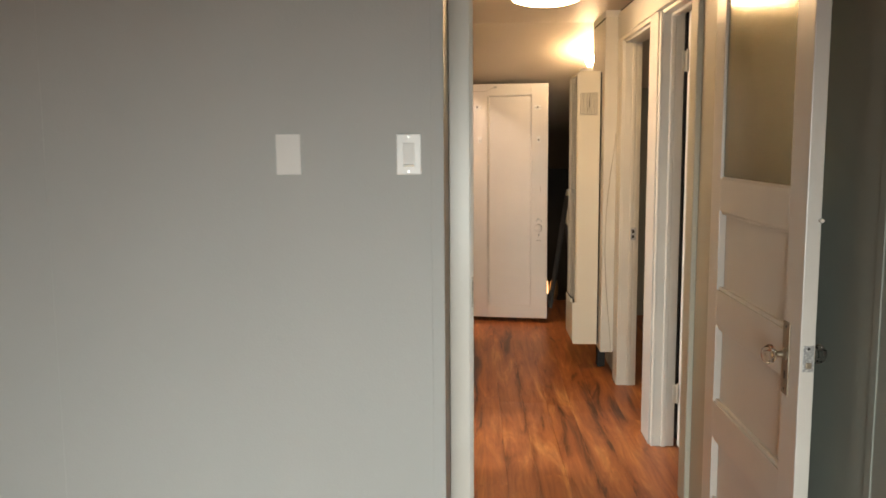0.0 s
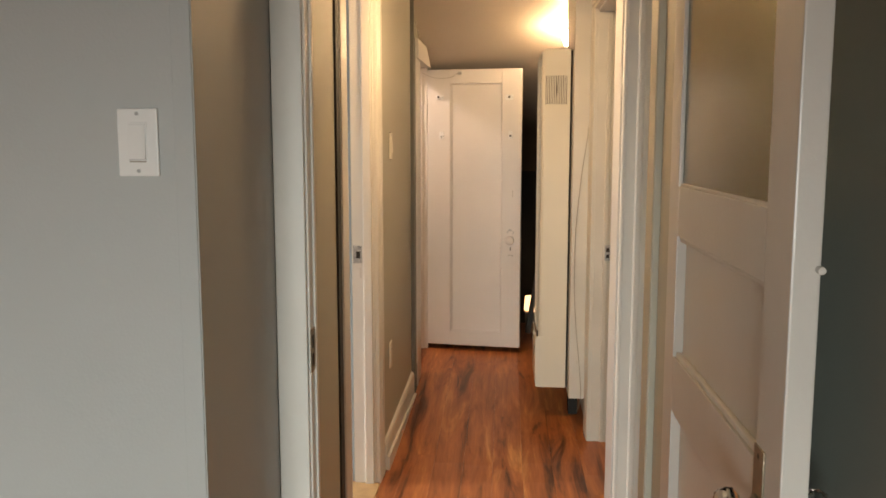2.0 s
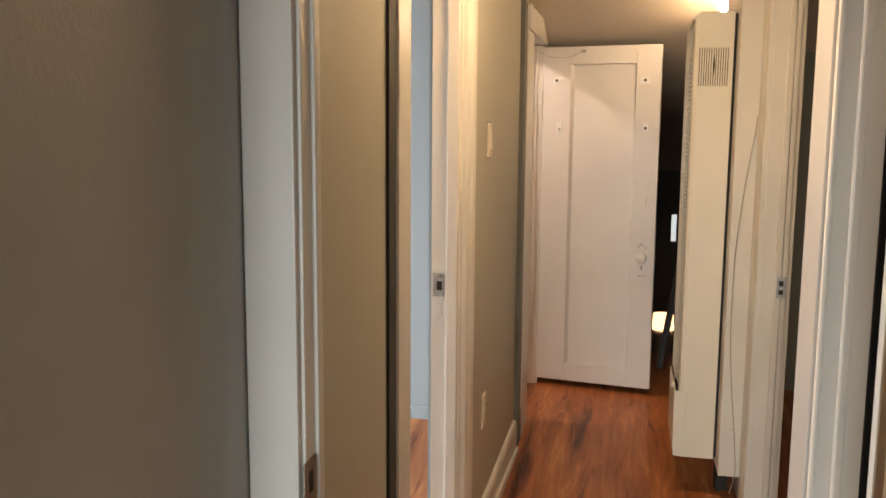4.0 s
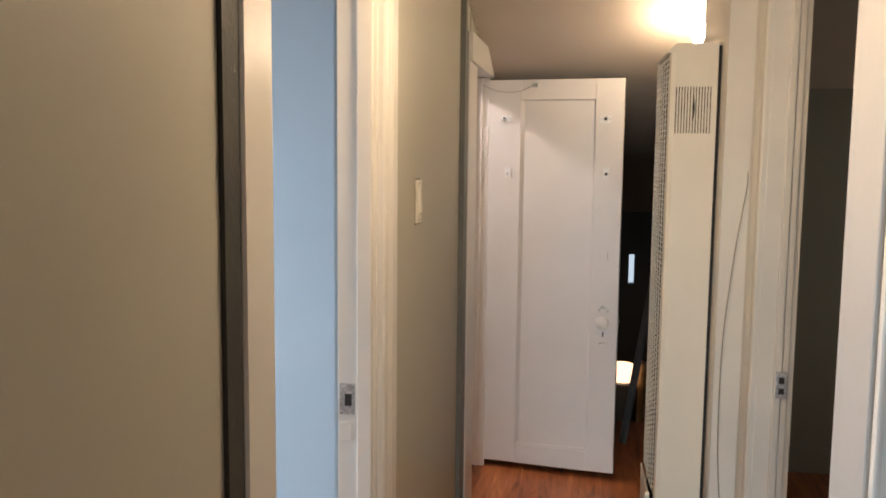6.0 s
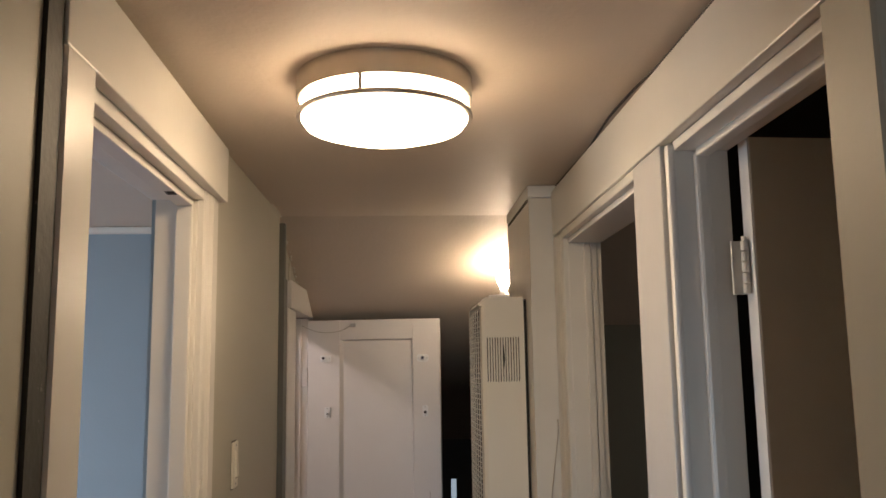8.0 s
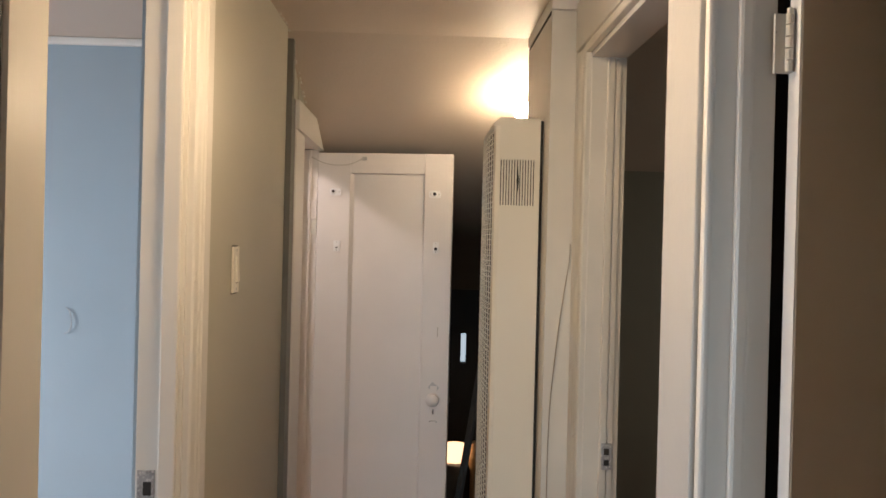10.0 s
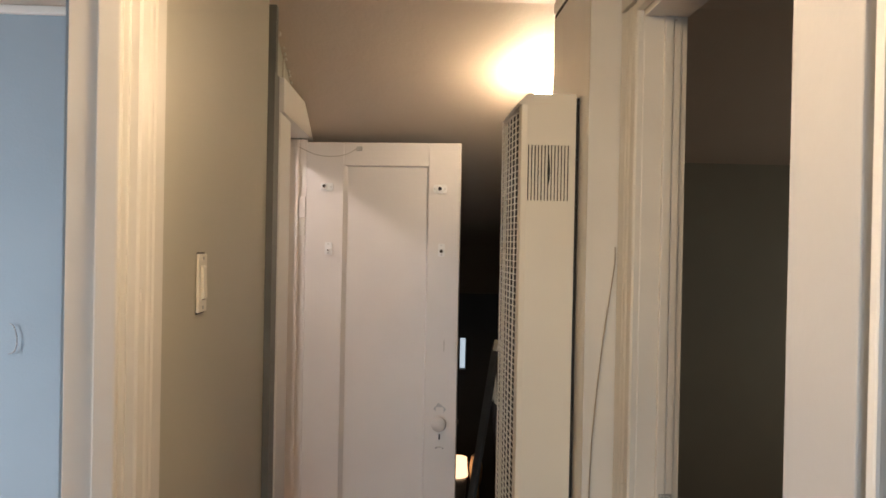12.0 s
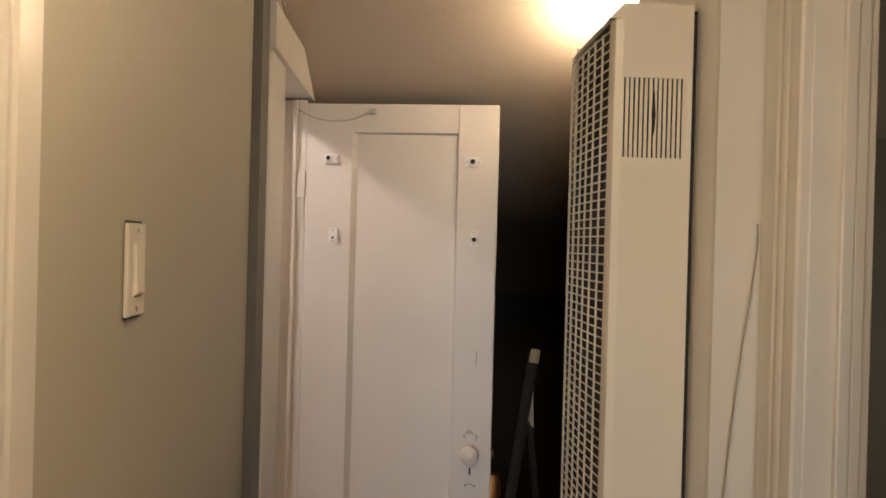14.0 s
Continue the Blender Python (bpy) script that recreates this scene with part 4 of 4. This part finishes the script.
def ceiling_light():
    c = thing("ceiling_light", pose(0.470, 3.735, CEIL), "round flush ceiling light with a brushed nickel band, lit", "ceiling light")
    R = 0.165
    part("canopy", turned([(0, -0.0005), (R, -0.0005), (R, -0.044), (R - 0.004, -0.045), (R - 0.006, -0.040), (0, -0.040)], 72), NICKEL, c, smooth=True)
    part("diffuser", turned([(0, -0.046), (R - 0.008, -0.046), (R - 0.009, -0.082), (R - 0.016, -0.092), (R - 0.05, -0.103), (0.06, -0.108), (0, -0.109)], 72), GLOW, c, "glowing white glass diffuser", smooth=True)
    part("band", turned([(R - 0.007, -0.071), (R, -0.071), (R + 0.001, -0.076), (R - 0.001, -0.080), (R - 0.007, -0.080)], 72), NICKEL, c, smooth=True)
    for k in range(4):
        a = radians(-104 + 90 * k)
        bm = bmesh.new()
        box(bm, R - 0.006, R - 0.001, -0.003, 0.003, -0.073, -0.043, m=Matrix.Rotation(a, 4, "Z"))
        part("clip", bm, NICKEL, c)


ceiling_light()


def smoke_detector():
    s = thing("smoke_detector", pose(0.497, 3.268, CEIL), "round white smoke detector on the hall ceiling", "smoke detector")
    part("base", turned([(0, 0), (0.064, 0), (0.064, -0.010), (0, -0.010)], 40), OLD_PLASTIC, s, smooth=True)
    part("cover", turned([(0.060, -0.010), (0.059, -0.020), (0.050, -0.030), (0.030, -0.034), (0, -0.035)], 40), OLD_PLASTIC, s, smooth=True)


smoke_detector()

# ---- plates on walls ----


def wall_plate(name, m, label, category, switch=False, outlet=False, material=None, group="wall plates"):
    # local: x across, z up, front toward -y
    material = material or PLASTIC
    p = thing(name, m, label, category, group)
    part("plate", one(-0.035, 0.035, -0.006, 0, -0.057, 0.057, bevel=0.0025), material, p)
    if switch:
        r = bmesh.new()
        box(r, -0.0165, 0.0165, -0.0075, -0.003, -0.034, 0.034, bevel=0.001)
        part("rocker_frame", r, material, p)
        k = bmesh.new()
        prism(k, [(-0.0070, 0.031), (-0.0088, 0.030), (-0.0105, -0.002), (-0.0120, -0.028), (-0.0070, -0.031)], -0.0145, 0.0145, Matrix(((0, 0, 1, 0), (1, 0, 0, 0), (0, 1, 0, 0), (0, 0, 0, 1))))
        part("rocker", k, material, p)
        part("rocker_shadow", one(-0.0145, 0.0145, -0.0079, -0.0073, -0.0335, -0.0315), AGED_METAL, p)
    if outlet:
        for s in (-1, 1):
            o = part("socket", one(-0.017, 0.017, -0.0085, -0.004, s * 0.020 - 0.014, s * 0.020 + 0.014, bevel=0.003), material, p)
            for sx in (-0.006, 0.006):
                part("slot", one(sx - 0.001, sx + 0.001, -0.009, -0.0082, s * 0.020 - 0.002, s * 0.020 + 0.006), BLACK, o)
    if not outlet:
        for s in (-1, 1):
            if switch or s == 0:
                part("screw", rod((0, -0.0072, s * 0.048), (0, -0.005, s * 0.048), 0.0032, n=14), SCREW, p)
    return p


wall_plate("light_switch", pose(-0.048, FRONT, 1.388), "white rocker light switch on the grey wall", "light switch", switch=True)
wall_plate("blank_plate", pose(-0.387, FRONT, 1.390), "blank white cover plate on the grey wall", "cover plate")
hall_switch = wall_plate("light_switch", pose(left_x(4.42), 4.418, 1.375, 0, 0, 91), "cream light switch on the hall wall", "light switch", switch=True, material=OLD_PLASTIC)
part("dark_edge", one(-0.030, 0.031, -0.0012, 0.0005, -0.0600, 0.0600), OLD_STRIP, hall_switch, "dark edge showing above and below the plate")
wall_plate("wall_outlet", pose(left_x(4.37), 4.375, 0.455, 0, 0, 91), "cream double socket low on the hall wall", "outlet", outlet=True, material=OLD_PLASTIC)

# ---- cables ----


def cable(name, pts, r, material, label):
    bm = bmesh.new()
    tube(bm, smooth_path(pts), r)
    return solid(name, bm, material, label, "cable", smooth=True)


cable("loose_cable", [(0.950, 4.6475, 1.46), (0.949, 4.645, 1.42), (0.940, 4.640, 1.36), (0.925, 4.640, 1.25), (0.912, 4.641, 1.12), (0.903, 4.642, 1.00), (0.900, 4.642, 0.85), (0.902, 4.641, 0.68), (0.915, 4.640, 0.50), (0.932, 4.641, 0.33), (0.940, 4.641, 0.20), (0.925, 4.655, 0.12)], 0.0015, CORD, "thin pale cable hanging loose beside the casing")
cable("ceiling_cable", [(0.964, 4.62, 2.142), (0.967, 4.35, 2.143), (0.966, 4.20, 2.141), (0.958, 4.06, 2.140), (0.953, 3.93, 2.141), (0.957, 3.78, 2.142), (0.966, 3.66, 2.144), (0.970, 3.55, 2.146), (0.970, 3.10, 2.147)], 0.0028, DARK_CORD, "dark cable tucked along the top of the casing")

# ---- clutter under the eaves ----


def stair():
    st = thing("stair", Matrix(), "dark wooden stair going down under the sloping ceiling", "stair", kind="structure")
    for k in range(6):
        z = floor_z(6.7) - 0.19 * (k + 1)
        part("step", one(0.091, 1.599, 6.70 + 0.24 * k, 6.95 + 0.24 * k, z - 0.19, z, bevel=0.004), STEEL_GREY, st)


stair()


def table_lamp():
    n = thing("table_lamp", pose(0.865, 8.8, -1.1), "small lit lamp with a grey body down the stairwell", "lamp")
    part("pedestal", one(-0.16, 0.16, -0.14, 0.14, 0, 0.50, bevel=0.01), STEEL_GREY, n)
    part("body", turned([(0, 0.50), (0.060, 0.50), (0.085, 0.86), (0.07, 0.885), (0, 0.89)], 28), BIN_GREY, n, smooth=True)
    part("shade", turned([(0.02, 0.89), (0.092, 0.892), (0.082, 1.02), (0, 1.025)], 28), NIGHT_GLOW, n, "glowing warm shade", smooth=True)


table_lamp()


def wooden_post():
    p = thing("wooden_post", pose(1.02, 8.86, -1.1, 0, 0, 12), "turned brown wooden post beside the small lamp", "post")
    part("shaft", turned([(0, 0), (0.05, 0), (0.05, 0.50), (0.030, 0.56), (0.028, 0.80), (0.045, 0.86), (0.050, 0.94), (0.034, 1.02), (0, 1.04)], 20), THRESHOLD, p, smooth=True)


wooden_post()


def folded_frame():
    f = thing("folded_frame", Matrix(), "dark folded metal frame with pale cap leaning under the eaves", "frame")
    lean = look((0.735, 6.28, 0.13), (0.880, 6.40, 1.03)) @ pose(0, 0, 0, 180, 0, 0)
    part("leg", one(-0.017, 0.017, -0.010, 0.010, 0, 0.925, bevel=0.003, m=lean), STEEL_GREY, f)
    part("end_cap", one(-0.008, 0.019, -0.012, 0.012, 0.885, 0.935, bevel=0.004, m=lean), OLD_PLASTIC, f, "pale plastic end cap")
    part("brace", one(-0.010, 0.010, -0.008, 0.008, 0, 0.74, bevel=0.003, m=look((0.93, 6.32, 0.13), (0.865, 6.42, 0.86)) @ pose(0, 0, 0, 180, 0, 0)), STEEL_GREY, f)
    g = bmesh.new()
    prism(g, [(0.838, 0.800), (0.880, 0.905), (0.886, 0.760)], -6.405, -6.399, pose(0, 0, 0, 90, 0, 0))
    part("gusset", g, OLD_PLASTIC, f, "pale triangular corner plate")


folded_frame()


def globe_lamp():
    g = thing("globe_lamp", pose(-0.62, 5.56, 2.30), "round lit globe lamp on the end room ceiling", "ceiling light")
    part("canopy", turned([(0, 0), (0.06, 0), (0.058, -0.02), (0.03, -0.05), (0, -0.05)], 32), NICKEL, g, smooth=True)
    part("globe", turned([(0.028, -0.05)] + [(0.05 * math.sin(radians(a)), -0.095 + 0.05 * math.cos(radians(a))) for a in range(34, 180, 16)] + [(0, -0.145)], 32), GLOBE_GLOW, g, "glowing opal globe", smooth=True)


globe_lamp()


def paint_chips():
    """Bare patches and flakes of paint at worn corners."""
    rng = random.Random(11)
    spots = []
    for k in range(9):                                   # feet of the casings
        spots.append((0.0815 + 0.0005, 4.05 + 0.011 * k + rng.uniform(-0.004, 0.004), rng.uniform(0.004, 0.012), "x"))
    for k in range(9):
        spots.append((0.9525, 4.55 + 0.010 * k + rng.uniform(-0.004, 0.004), 0.03 + rng.uniform(0.0, 0.01), "x"))
    for k in range(10):
        spots.append((0.9545, 3.63 + 0.016 * k + rng.uniform(-0.004, 0.004), rng.uniform(0.003, 0.010), "x"))
    bm = bmesh.new()
    for x, y, z, _ in spots:
        a, b = rng.uniform(0.001, 0.0025), rng.uniform(0.001, 0.003)
        box(bm, x - 0.001, x + 0.001, y - a, y + a, z - b, z + b, bevel=0.0006)
    tagged(solid("paint_chips", bm, OLD_STRIP, "small dark paint chips on the casings", "paint chips"), kind="stuff")
    bm = bmesh.new()
    for k in range(22):
        y = 4.92 + 0.042 * k + rng.uniform(-0.02, 0.02)
        x = (left_x(y) if y < 5.1 else 0.08) + rng.uniform(0.0, 0.004)
        zc = CEIL if y < BEND else slope_z(y)
        w, h = rng.uniform(0.004, 0.018), rng.uniform(0.0015, 0.005)
        box(bm, x - 0.002, x + 0.004, y - w, y + w, zc - h, zc + 0.002, bevel=0.001)
    tagged(solid("peeling_paint", bm, WORN_TRIM, "flaking paint where the wall meets the ceiling", "paint flakes"), kind="stuff")


paint_chips()
HOOK = bmesh.new()
tube(HOOK, smooth_path([(-0.708, 5.336, 1.195), (-0.694, 5.330, 1.185), (-0.685, 5.328, 1.150), (-0.692, 5.330, 1.115), (-0.712, 5.336, 1.103)]), 0.0016, 6)
solid("cord_loop", HOOK, PLATE_GREY, "small grey cord loop on the blue wall", "cord", smooth=True)
